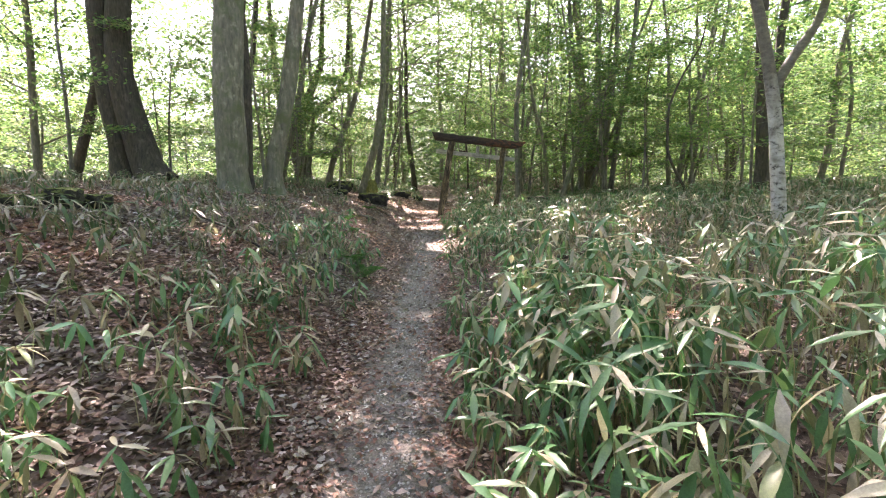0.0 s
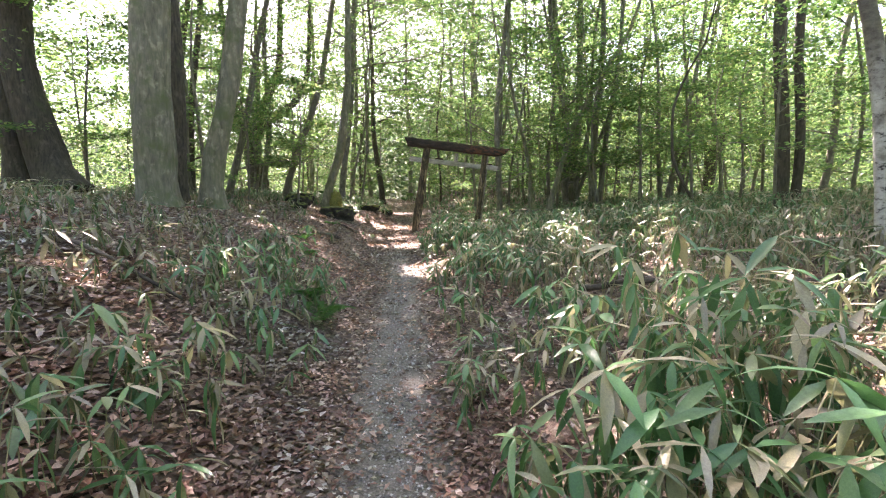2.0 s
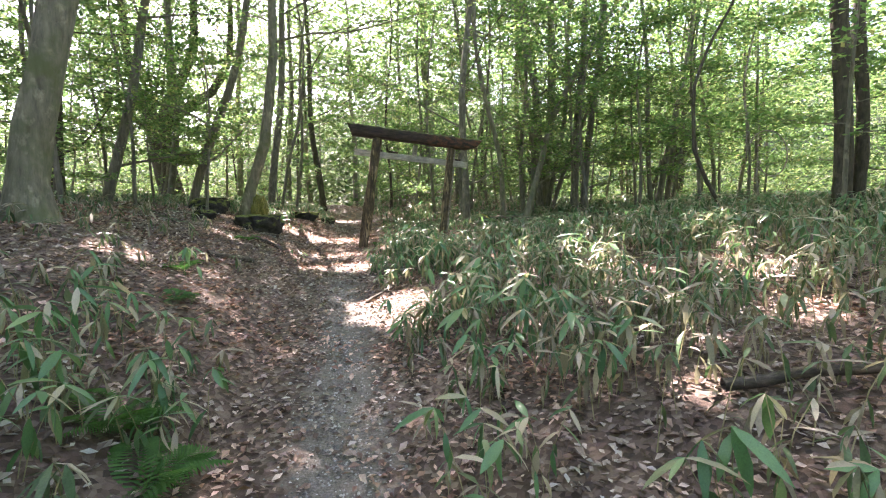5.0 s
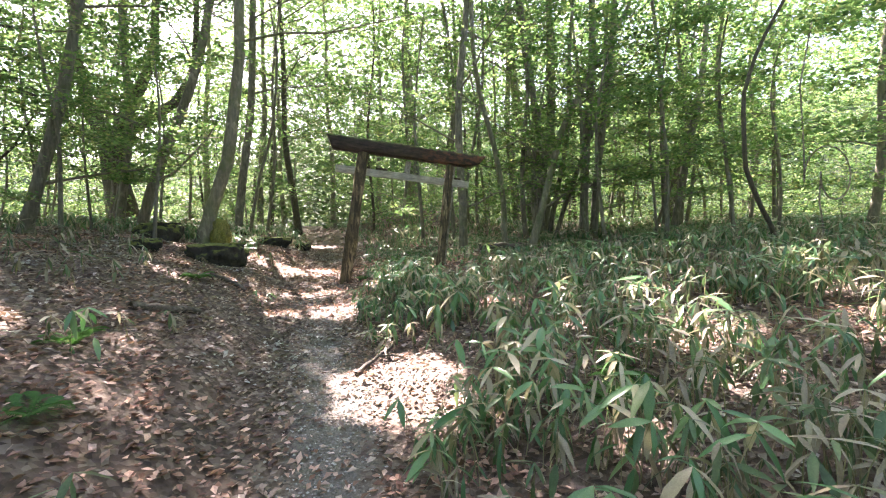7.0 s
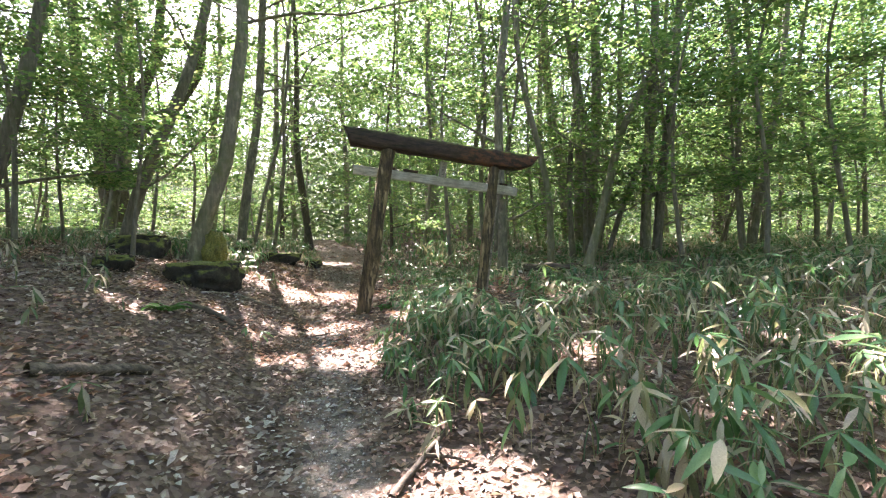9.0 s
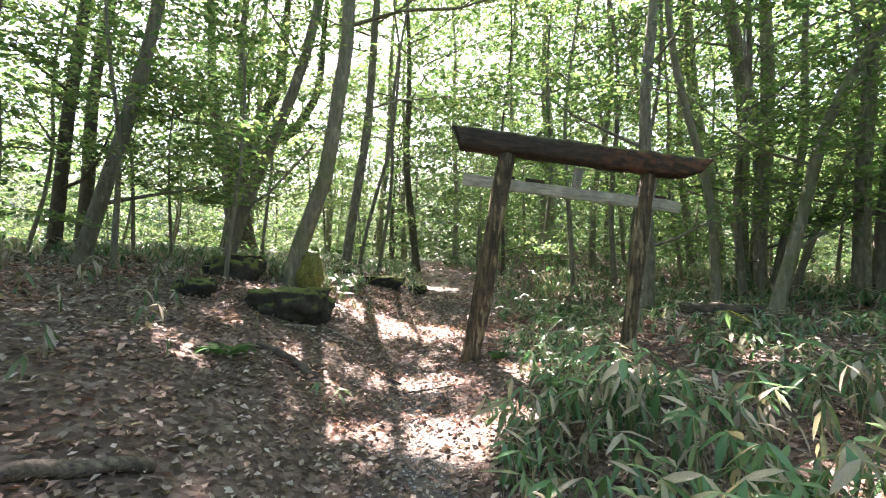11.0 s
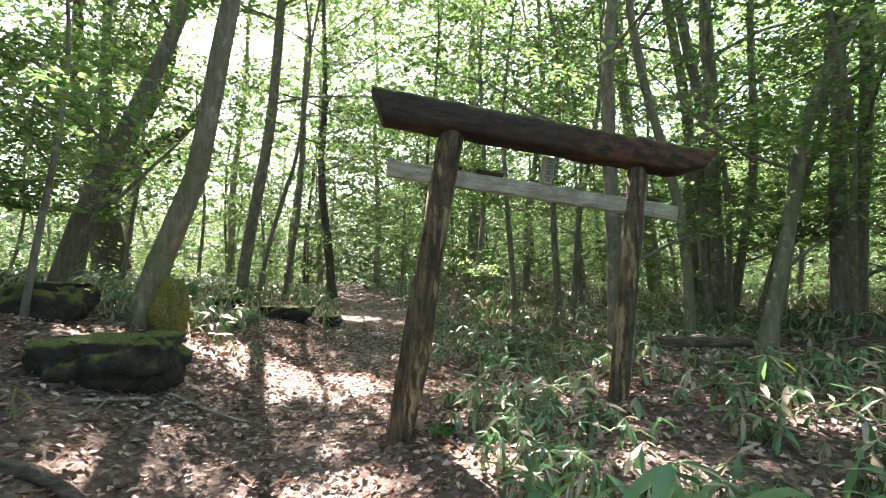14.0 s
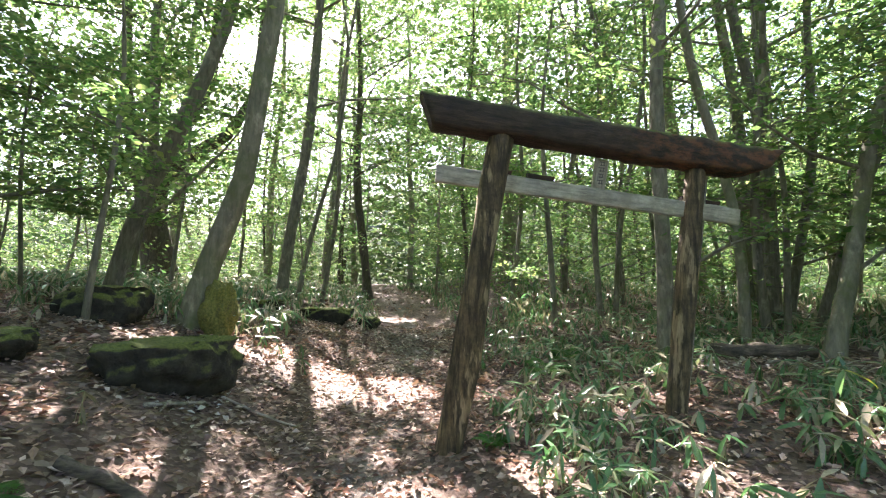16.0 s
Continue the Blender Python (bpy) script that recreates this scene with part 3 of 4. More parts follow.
# far edge of the woods, and unseen woods added behind against sky light: stems and leaf sprays, too many to count
def sprays(P, per, wide, thick):
    """Leaf places in flat layers round the given centres."""
    C = np.repeat(P, per, 0)
    w = np.repeat(rng.uniform(.6, 1.4, len(P)), per)[:, None]
    return C + rng.normal(0, 1, C.shape) * w * np.array([wide, wide, thick])


n = 8600
a = rng.uniform(-1.35, 1.35, n)
R = np.sqrt(rng.uniform(31 ** 2, 86 ** 2, n))
low = rng.uniform(0, 1, n) < .6
hh = np.where(low, rng.uniform(0, 1, n) ** 1.2 * 10, rng.uniform(8, 21, n))
P = np.stack([np.sin(a) * R, np.cos(a) * R, 1.9 + hh], -1)
P = P[~((np.abs(P[:, 0] + .26 * P[:, 1]) < .06 * P[:, 1]) & (P[:, 2] > .27 * P[:, 1]))]     # thin crowns towards the sun
a = rng.uniform(-.1, .4, 800)
R = rng.uniform(36, 62, 800)
P = np.concatenate([P, np.stack([np.sin(a) * R, np.cos(a) * R, 2 + rng.uniform(0, 1, 800) * 17], -1)])
# unseen sprays beside and behind the start, added to keep sky light off the trunks
m = 3800
b2 = rng.uniform(1.3, 2 * np.pi - 1.3, m)
R2 = rng.uniform(7, 42, m)
P2 = np.stack([np.sin(b2) * R2, np.cos(b2) * R2, rng.uniform(0, 1, m) ** .9 * 15 + 2.2], -1)
C = np.concatenate([sprays(P, 27, .95, .13), sprays(P2, 24, .9, .15)])
C = C[~unshaded(C, 1.5)]
far_woods = empty_at("far_woods", 0, 40, 0, "sunlit light green foliage and thin stems of the distant woods, with unseen woods behind added to block sky light", "woods")
far_woods["kind"] = "stuff"
o = np.array([0, 40, 0])
V, F = leaf_cards(C, 0.42, 0.5)
tagged(part("foliage", npmesh("foliage", V - o, [F], FAR_LEAF), far_woods), kind="stuff")
fr, stems = random.Random(77), []
while len(stems) < 520:
    a = fr.uniform(-1.25, 1.25) if len(stems) < 430 else fr.uniform(1.3, 4.98)
    R = math.sqrt(fr.uniform(27 ** 2, 80 ** 2)) if len(stems) < 430 else fr.uniform(8, 40)
    x, y = math.sin(a) * R, math.cos(a) * R
    if abs(x + .04 * y) < 1.6 and 0 < y < 45 or in_beam(x, y, (3, 6, 9, 12, 15), .5):
        continue
    rad, tall, lean = fr.choice((.035, .05, .06, .08, .11, .16)), fr.uniform(7, 15), fr.uniform(-.14, .14)
    z, bend = ground(x, y) - .1, fr.uniform(-.5, .5)
    line = [Vector((x + lean * tall * f + bend * math.sin(f * 4), y + .3 * math.sin(f * 3 + bend * 9), z + tall * f)) for f in (0, .12, .28, .45, .65, 1)]
    stems.append(tube(line, [rad * 1.2, rad, rad * .9, rad * .75, rad * .55, .01], 5))
    for k in range(3):      # forks
        f = fr.uniform(.3, .8)
        q = line_at(line, f)
        e = q + Vector((fr.uniform(-1.6, 1.6), fr.uniform(-.5, .5), fr.uniform(1.2, 3)))
        stems.append(tube([q, q.lerp(e, .5) + Vector((.15, 0, -.15)), e], [rad * .4, rad * .28, .01], 4))
V, F = join(stems)
tagged(part("stems", npmesh("stems", V - o, F, OAK, True), far_woods), kind="stuff")


# unseen high leaf layer added to shade the floor, open only where the sun comes down
P = np.stack([rng.uniform(-15, 4.5, 1250), rng.uniform(6, 33.5, 1250), rng.uniform(13.5, 18.5, 1250)], -1)
P = np.concatenate([P, np.stack([rng.uniform(-11, 5, 1000), rng.uniform(16.5, 27, 1000), rng.uniform(13.5, 18, 1000)], -1)])
C = sprays(P, 24, .6, .14)
C = C[~unshaded(C)]
V, F = leaf_cards(C, 0.25, .4)
tagged(new("shade_canopy", npmesh("shade_canopy", V, [F], MAPLE)), "light green leaf layer above the view, added to shade the floor", "foliage", kind="stuff")


# distant wooded rise that closes the view
ring = []
for i in range(361):
    a = radians(i)
    top = 14 + 9 * min(1, max(0, 4 * math.sin(a) + .6)) + 4 * noise.noise(Vector((math.cos(a) * 6, math.sin(a) * 6, 1))) + 2.5 * noise.noise(Vector((math.cos(a) * 40, math.sin(a) * 40, 5)))
    for k, (rad, z) in enumerate(((94, 0), (97, top * .5), (101, top * .85), (106, top))):
        wob = 2.5 * noise.noise(Vector((math.cos(a) * 30, math.sin(a) * 30, z)))
        ring.append(((rad + wob) * math.sin(a), (rad + wob) * math.cos(a), 1.5 + z))
quads = [(i * 4 + k, i * 4 + k + 1, i * 4 + k + 5, i * 4 + k + 4) for i in range(360) for k in range(3)]
HILL, _nt, _b = material("distant_foliage")
_nt.links.new(ramp(_nt, noise_tex(_nt, coords(_nt), 1.6, 9, .75), [(.38, (.022, .04, .02)), (.5, (.06, .09, .045)), (.63, (.15, .18, .11))]), _b.inputs["Base Color"])
_b.inputs["Roughness"].default_value = .9
bump(_nt, _b, noise_tex(_nt, coords(_nt), 1.2, 8, .7), 1.0, 1.0)
tagged(new("backdrop", npmesh("backdrop", np.array(ring), [np.array(quads)], HILL, True)), "distant wooded slope in light green leaf", "woods", kind="structure")


# ---- torii gate ----
def lumpy(me, amount, scale, seed=0.0):
    for v in me.vertices:
        p = v.co * scale + Vector((seed, seed, seed))
        v.co += Vector((noise.noise(p), noise.noise(p + Vector((9, 0, 0))), noise.noise(p + Vector((0, 9, 0))))) * amount
    me.update()


def beam_mesh(name, length, height, depth, mat, cuts=40, bevel=0.3, skew=0.0, seed=0.0, rough=0.012):
    """A beam along x about its middle, with rounded edges; skew slants its ends."""
    bm = bmesh.new()
    ring = 16
    rows = []
    for i in range(cuts + 1):
        x = -length / 2 + length * i / cuts
        row = []
        for k in range(ring):
            a = 2 * math.pi * k / ring
            c, s = math.cos(a), math.sin(a)
            e = 2 / (2 + 6 * (1 - bevel))
            yy = math.copysign(abs(c) ** e, c) * depth / 2
            zz = math.copysign(abs(s) ** e, s) * height / 2
            f = abs(2 * i / cuts - 1) ** 8
            row.append(bm.verts.new((x + skew * zz * f * (1 if x > 0 else -1), yy, zz)))
        rows.append(row)
    for a, b in zip(rows, rows[1:]):
        for k in range(ring):
            bm.faces.new((a[k], a[(k + 1) % ring], b[(k + 1) % ring], b[k]))
    bm.faces.new(rows[0][::-1])
    bm.faces.new(rows[-1])
    bmesh.ops.recalc_face_normals(bm, faces=bm.faces)
    me = bpy.data.meshes.new(name)
    bm.to_mesh(me)
    bm.free()
    me.materials.append(mat)
    for p in me.polygons:
        p.use_smooth = len(p.vertices) == 4
    lumpy(me, rough, 5.0, seed)
    return me


def lay(ob, a, b, roll=0.0):
    """Lays a part that is long in x between two points."""
    a, b = Vector(a), Vector(b)
    d = b - a
    turn = d.to_track_quat("X", "Z").to_matrix().to_4x4()
    ob.matrix_basis = Matrix.Translation((a + b) / 2) @ turn @ pose(0, 0, 0, roll)


def plan(x, y, z):
    """A place of the plan (height counted from the first eye's 1.5) in metres."""
    return Vector((x * K, y * K, 1.63 + (z - 1.5) * K))


LB, LT, RB, RT = plan(-.08, 13.98, .64), plan(.27, 13.95, 2.86), plan(1.54, 14.02, .55), plan(1.78, 14.0, 2.70)
torii = empty_at("torii_gate", 0.85 * K, 14 * K, ground(.85 * K, 14 * K), "weathered leaning log torii gate with a mossy rotten top beam", "gate")
inv = Matrix.Translation(-torii.location)
for name, b, t, rr in (("post", LB, LT, .115), ("post", RB, RT, .088)):
    pts = [b.lerp(t, f) for f in np.linspace(-.04, 1.0, 26)]
    rad = [rr * (1 - .12 * f + .04 * math.sin(9 * f + rr * 90)) for f in np.linspace(0, 1, 26)]
    v, q, tt = tube(pts, rad, 16, .2, rr * 40)
    me = npmesh(name, v - np.array(torii.location), [q, tt], POST_WOOD, True)
    part(name, me, torii, "brown weathered log post with split grain")
pts = [RB.lerp(RT, f) + Vector((.072, .05, 0)) for f in np.linspace(-.04, .97, 22)]
v, q, tt = tube(pts, [.058 * (1 + .06 * math.sin(i * .9)) for i in range(22)], 12, .25, 9)
part("support_post", npmesh("support_post", v - np.array(torii.location), [q, tt], PALE_TWIG, True), torii, "paler grey support log against the post")
along = (RT - LT).normalized()
top = Vector((0, 0, .09))
kas = part("top_beam", beam_mesh("top_beam", (RT - LT).length + 1.14 * K, .255, .25, BEAM_WOOD, 60, .5, .5, 3.0, .016), torii, "dark rotten log beam with moss along its top")
for v in kas.data.vertices:      # the far end is hewn round from below; the other half is chipped
    f = v.co.x / ((RT - LT).length + 1.14 * K) + .5
    if f > .86:
        v.co.z += max(0, -(v.co.z - .12)) * ((f - .86) / .14) ** 2 * .45
    if f > .52:
        v.co.z += .012 * noise.noise(Vector((v.co.x * 14, v.co.y * 9, 2)))
        v.co.y += .016 * noise.noise(Vector((v.co.x * 11, v.co.z * 14, 7)))
    else:
        v.co.z += .006
lay(kas, inv @ (LT + top - along * .55 * K), inv @ (RT + top + along * .585 * K))
NL, NR = plan(-.2, 13.98, 2.575), plan(2.12, 14.03, 2.325)
nuki = part("tie_beam", beam_mesh("tie_beam", (NR - NL).length, .135, .06, PLANK_WOOD, 30, .12, 0, 8.0, .006), torii, "pale grey weathered plank through both posts")
lay(nuki, inv @ NL, inv @ NR)
ndir = (NR - NL).normalized()
for f, ln in ((.20, .2), (.335, .22), (.845, .18), (.91, .15)):
    w = part("wedge", beam_mesh("wedge", ln, .05, .055, BEAM_WOOD, 6, .3, .2, f * 9, .006), torii, "dark mossy wooden wedge")
    p = inv @ (NL.lerp(NR, f) + Vector((0, .03, .088)))
    lay(w, p - ndir * ln / 2, p + ndir * ln / 2)
mid = NL.lerp(NR, .52)
sb, st = mid + Vector((0, -.01, .065)), mid + Vector((.035, -.01, .30))
plaque = part("name_board", beam_mesh("name_board", (st - sb).length, .105, .05, PLANK_WOOD, 8, .1, 0, 5.0, .003), torii, "pale upright board with faded dark writing")
lay(plaque, inv @ sb, inv @ st)
for f, w in ((.2, .05), (.42, .042), (.64, .055), (.84, .045)):
    c = sb.lerp(st, f) + Vector((0, -.026, 0))
    for dx, dz, ln, turn in ((0, .014, w, 0), (0, -.012, w * .8, 0), (-.008, 0, .034, 90), (.012, 0, .03, 90)):
        mk = part("writing_mark", beam_mesh("writing_mark", ln, .006, .004, INK, 4, .1, 0, f, .001), plaque)
        mk.matrix_basis = plaque.matrix_basis.inverted() @ inv @ Matrix.Translation(c + Vector((dx, -.002, dz))) @ pose(0, 0, 0, 0, turn + 4, 0)



# ---- saplings and shrubs of the understorey ----
sap_protos = []
for i in range(5):
    sap_protos.append(make_tree("sapling", (-70 + i) * K, -60 * K, "ash", [stem(.022 + .006 * i, 3.2 + .8 * i, rng.uniform(-.1, .1), 0, rng.uniform(-.2, .2))],
                                label="thin sapling with flat layers of light green leaves", count=9, low=.2, reach=1.25, rise=.35, per=26, spray=.42, size=.085, seed=90 + i, fixed=False, group="understorey saplings"))
SAPLINGS = [(-3.4, 15.4), (-7.2, 12.5), (-8.2, 10.4), (-5.0, 13.2), (-6.4, 15.0), (-4.6, 19.5), (-3.2, 24), (0.6, 25), (2.2, 18.6), (4.3, 16.4),
            (6.2, 14.2), (6.9, 13.0), (8.6, 13.6), (9.8, 11.6), (5.6, 18.6), (7.2, 18.2), (8.9, 17.4), (10.8, 15.6), (12.4, 12.4), (4.6, 21), (2.4, 26), (6.4, 25),
            (-1.8, 27), (-5.6, 26), (8.5, 22), (10.5, 21), (12.5, 17), (-9.5, 16), (-4.6, 14.9), (-5.7, 14.0), (-4.9, 16.6), (4.9, 14.0), (5.6, 13.2), (4.5, 16.3), (-11.5, 10), (6.3, 9.6), (8.4, 8.2), (11, 9.4), (-2.2, 18.3), (0.9, 29), (3.6, 28), (-12, 14), (13.5, 20), (-6.5, 18)]
for i, (x, y) in enumerate(SAPLINGS):
    x, y = x * K, y * K
    if i >= 5 and in_beam(x, y, (1.5, 2.5, 3.5), .6):
        continue
    m = pose(x, y, ground(x, y) - .03, 0, 0, r.uniform(0, 360)) @ Matrix.Scale(r.uniform(.8, 1.25), 4)
    if i < 5:
        sap_protos[i].matrix_basis = m
    else:
        copy_thing(sap_protos[i % 5], m)


# thin leaning poles
pole_protos = []
for i in range(4):
    pole_protos.append(make_tree("young_tree", (-75 + i) * K, -60 * K, ("ash", "beech")[i % 2], [stem(.032 + .008 * i, 8 + .5 * i, (.12, -.06, .2, -.14)[i], 0, (.25, -.3, .1, .3)[i])],
                                 label="slender leaning young tree with sparse light green leaves", count=10, low=.28, reach=1.9, rise=.5, per=22, spray=.55, size=.095, seed=120 + i, fixed=False, group="slender young trees"))
made = 0
pr = random.Random(21)
while made < 24:
    x, y = (pr.uniform(3.5, 15), pr.uniform(16.2, 27)) if made % 4 else (pr.uniform(-11, -3.2), pr.uniform(19, 28))
    if in_beam(x, y, (3, 5, 7, 9), 1.2):
        continue
    m = pose(x, y, ground(x, y) - .03, 0, 0, pr.uniform(-40, 40)) @ Matrix.Scale(pr.uniform(.8, 1.2), 4)
    if made < 4:
        pole_protos[made].matrix_basis = m
    else:
        copy_thing(pole_protos[made % 4], m)
    made += 1

# low foliage far off between the trunks
n = 4900
a = rng.uniform(-1.15, 1.15, n)
R = rng.uniform(17, 46, n)
C = np.stack([np.sin(a) * R, 5 + np.cos(a) * R, np.zeros(n)], -1)
C = C[np.abs(C[:, 0] + .04 * C[:, 1]) > 1.6]
C[:, 2] = ground_many(C[:, 0], C[:, 1]) + rng.uniform(0, 1, len(C)) ** 1.3 * 9 + .3
C = C[~unshaded(C, 2.0)]
C = C[~((C[:, 0] < -1.5) & (C[:, 1] < 28) & (rng.uniform(0, 1, len(C)) < .5))]
side = np.concatenate([np.stack([rng.uniform(7.5, 20, 520), rng.uniform(9, 23, 520), rng.uniform(1.5, 9, 520)], -1), np.stack([rng.uniform(-18, -7.8, 380), rng.uniform(9, 20, 380), rng.uniform(2, 9, 380)], -1)])
side[:, 2] += ground_many(side[:, 0], side[:, 1])
C = np.concatenate([C, side])
C = np.repeat(C[~unshaded(C, 2.0)], 40, 0)
C += rng.normal(0, 1, C.shape) * np.array([.55, .55, .11])
V, F = leaf_cards(C, 0.115)
tagged(new("understorey_foliage", npmesh("understorey_foliage", V, [F], MAPLE)), "light green layered foliage low between the trunks", "foliage", kind="stuff")


# ---- sasa: broad-leaved dwarf bamboo ----
def blade(length, width, droop, fold=0.25, cuts=((0, .12), (.22, .85), (.55, 1.0), (.82, .55), (1, .03))):
    """One lance-shaped leaf along x from its stalk, folded at the midrib and bent down."""
    V, F = [], []
    for f, w in cuts:
        x, z = length * f * (1 - .12 * droop * f), -length * droop * f * f * .6
        for sgn in (-1, 0, 1):
            V.append((x, sgn * w * width / 2, z + (abs(sgn) * w * width * fold / 2)))
    for i in range(len(cuts) - 1):
        for k in (0, 1):
            F.append((i * 3 + k, i * 3 + k + 1, i * 3 + k + 4, i * 3 + k + 3))
    return np.array(V), np.array(F)


def turn_np(m):
    a = np.array(m)
    return a[:3, :3], a[:3, 3]


def sasa_leaves(rr, height, leaf, more=0):
    """Leaf poses for one culm: a fan at the tip and some lower, some hanging dead."""
    out = []
    bend = rr.uniform(0, 6.28)
    tip = Vector((math.cos(bend) * height * .25, math.sin(bend) * height * .25, height))
    for k in range(rr.randint(6, 9) + more):
        f = 1.0 if k < 4 else rr.uniform(.35, .95)
        p = Vector((tip.x * f * f, tip.y * f * f, tip.z * f))
        a = math.degrees(bend) + k * 137 + rr.uniform(-30, 30)
        pitch = rr.uniform(-22, 62) if k < 5 else rr.uniform(35, 85)
        out.append((pose(*p, 0, 0, a) @ pose(0, 0, 0, rr.uniform(-25, 25), pitch, 0) @ Matrix.Diagonal((1, rr.uniform(.65, 1.2), 1, 1)) @ Matrix.Scale(leaf * rr.uniform(.6, 1.25), 4), k))
    line = [Vector((tip.x * f * f, tip.y * f * f, tip.z * f)) for f in (0, .35, .7, 1)]
    return line, out


FIELD_CUTS = [(0, .15), (.35, 1.0), (.75, .7), (1, .03)]
BLADES = [blade(1, .22, .35), blade(1, .18, .7), blade(1, .25, .2)]
FAR_CUTS = [(0, .2), (.45, 1.0), (1, .03)]
FAR_BLADES = [blade(1, .2, .4, .25, FAR_CUTS), blade(1, .18, .8, .25, FAR_CUTS)]
FIELD_BLADES = [blade(1, .19, .35, .25, FIELD_CUTS), blade(1, .16, .8, .25, FIELD_CUTS), blade(1, .22, .2, .25, FIELD_CUTS)]
STALK, _nt, _b = material("sasa_stalk")
_nt.links.new(ramp(_nt, noise_tex(_nt, coords(_nt), 14), [(0.35, (0.16, 0.17, 0.07)), (0.65, (0.34, 0.29, 0.16))]), _b.inputs["Base Color"])
_b.inputs["Roughness"].default_value = 0.55
blade_meshes = [npmesh("leaf", v, [f], SASA_NEAR, True) for v, f in BLADES]

sasa_protos = []
rr = random.Random(3)
for i in range(8):
    p = empty_at("sasa_plant", 0, 0, 0, "green dwarf bamboo plant with broad, partly dry leaves", "plant", "sasa beside the path")
    for c in range(2 if i % 2 else 3):
        line, lv = sasa_leaves(rr, rr.uniform(.45, .7), .215)
        o = Vector((rr.uniform(-.12, .12), rr.uniform(-.12, .12), 0))
        v, q, t = tube([a + o for a in line], [.0035, .003, .0025, .002], 4)
        part("culm", npmesh("culm", v, [q, t], STALK, True), p)
        for m, k in lv:
            part("leaf", blade_meshes[k % 3], p).matrix_basis = Matrix.Translation(o) @ m
    sasa_protos.append(p)


CLEAR = [(-2.28, 14.38, .95), (-3.1, 15.2, .5), (-2.36, 15.75, .4), (-1.95, 11.05, .6), (-.1, 13.98, .35), (1.6, 14, .22), (-1.75, 19, .7), (-6.4, 7.7, 1.25), (.22, 9.5, .72), (3.75, 14.8, .5), (3.2, 15.0, .5), (2.9, 14.8, .35)]


def sasa_density(x, y):
    """Culms a square metre, their height, and whether they are half dry."""
    if any((x - a * K) ** 2 + (y - b * K) ** 2 < c * c for a, b, c in CLEAR):
        return 0, 0, False
    d = x - float(np.interp(y, PATH_Y, PATH_X))
    if d > 0:
        if d < .5 or (5.6 < y < 8.6 and d < 1.4 and d * 7 % 1 < .75) or (y > 13.5 and d < 1.0):
            return 0, 0, False
        if y > 19:
            return 6, .34, False
        if y > 13.2:
            return 9, .25, False
        if y < 4.2:
            return 15, .28 + .42 * min(1, (d - .5) / .8), (x * 31.7 + y * 17.3) % 1 < .2
        return 10, .22 + .2 * min(1, (d - .5) / 1.2), (d > 2.6 and y < 8) or (5 < y < 9 and d < 2.6) or (x * 31.7 + y * 17.3) % 1 < .5
    d = -d
    if d < .68:
        return 0, 0, False
    if 8.8 < y < 17.5:
        return (0.8 if d < 2.8 else 1.6), .24, True
    if y >= 17.5:
        return (0 if d < (1.6 if y < 20.5 else .8) else 7), .3, False
    if y < 4:
        return 6.5, .2 + .1 * min(1, d), d > 1.1
    return 5, .16 + .1 * min(1, d), d > .8


def clumpy(x, y):
    return .58 + .95 * noise.noise(Vector((x * .8, y * .8, 3)))


rr = random.Random(11)
near_spots, culms = [(1.9 * K + .3 * math.cos(i * 2.4) * (i % 3), 18.6 * K + .22 * i, .55) for i in range(7)], {False: [], True: []}
for _ in range(57000):
    y = rr.uniform(-3, 36)
    wide = 9 + y * .45
    x = rr.uniform(-wide, wide)
    dens, h, dry = sasa_density(x, y)
    dens *= clumpy(x, y)
    if 13.6 < y < 22 and 0 < x < 5:
        h *= .68
    far = max(abs(x) - 5, 0) + max(y - 18, 0) * .5
    dens *= 1 / (1 + .4 * far)
    if rr.random() * 17 * (18 / (2 * wide)) > dens * 1.25:
        continue
    d = x - float(np.interp(y, PATH_Y, PATH_X))
    if abs(x + .15) < .75 and y < 1.5:
        continue
    if .8 < y < 15.5 and abs(d) < 1.7 and len(near_spots) < 225 and rr.random() < .5:
        near_spots.append((x, y, h))
    else:
        culms[dry].append((x, y, h, 1 + .04 * far))
for i, (x, y, h) in enumerate(near_spots):
    m = pose(x, y, ground(x, y) - .02, rr.uniform(-8, 8), rr.uniform(-8, 8), rr.uniform(0, 360)) @ Matrix.Scale(h / .5 * rr.uniform(.8, 1.15) * .5 + .5 * rr.uniform(.85, 1.1), 4)
    if y < 2.2 or (y > 13.6 and i > 6):
        m = m @ Matrix.Scale(.7, 4)
    if i < 8:
        sasa_protos[i].matrix_basis = m
    else:
        copy_thing(sasa_protos[i % 8], m)

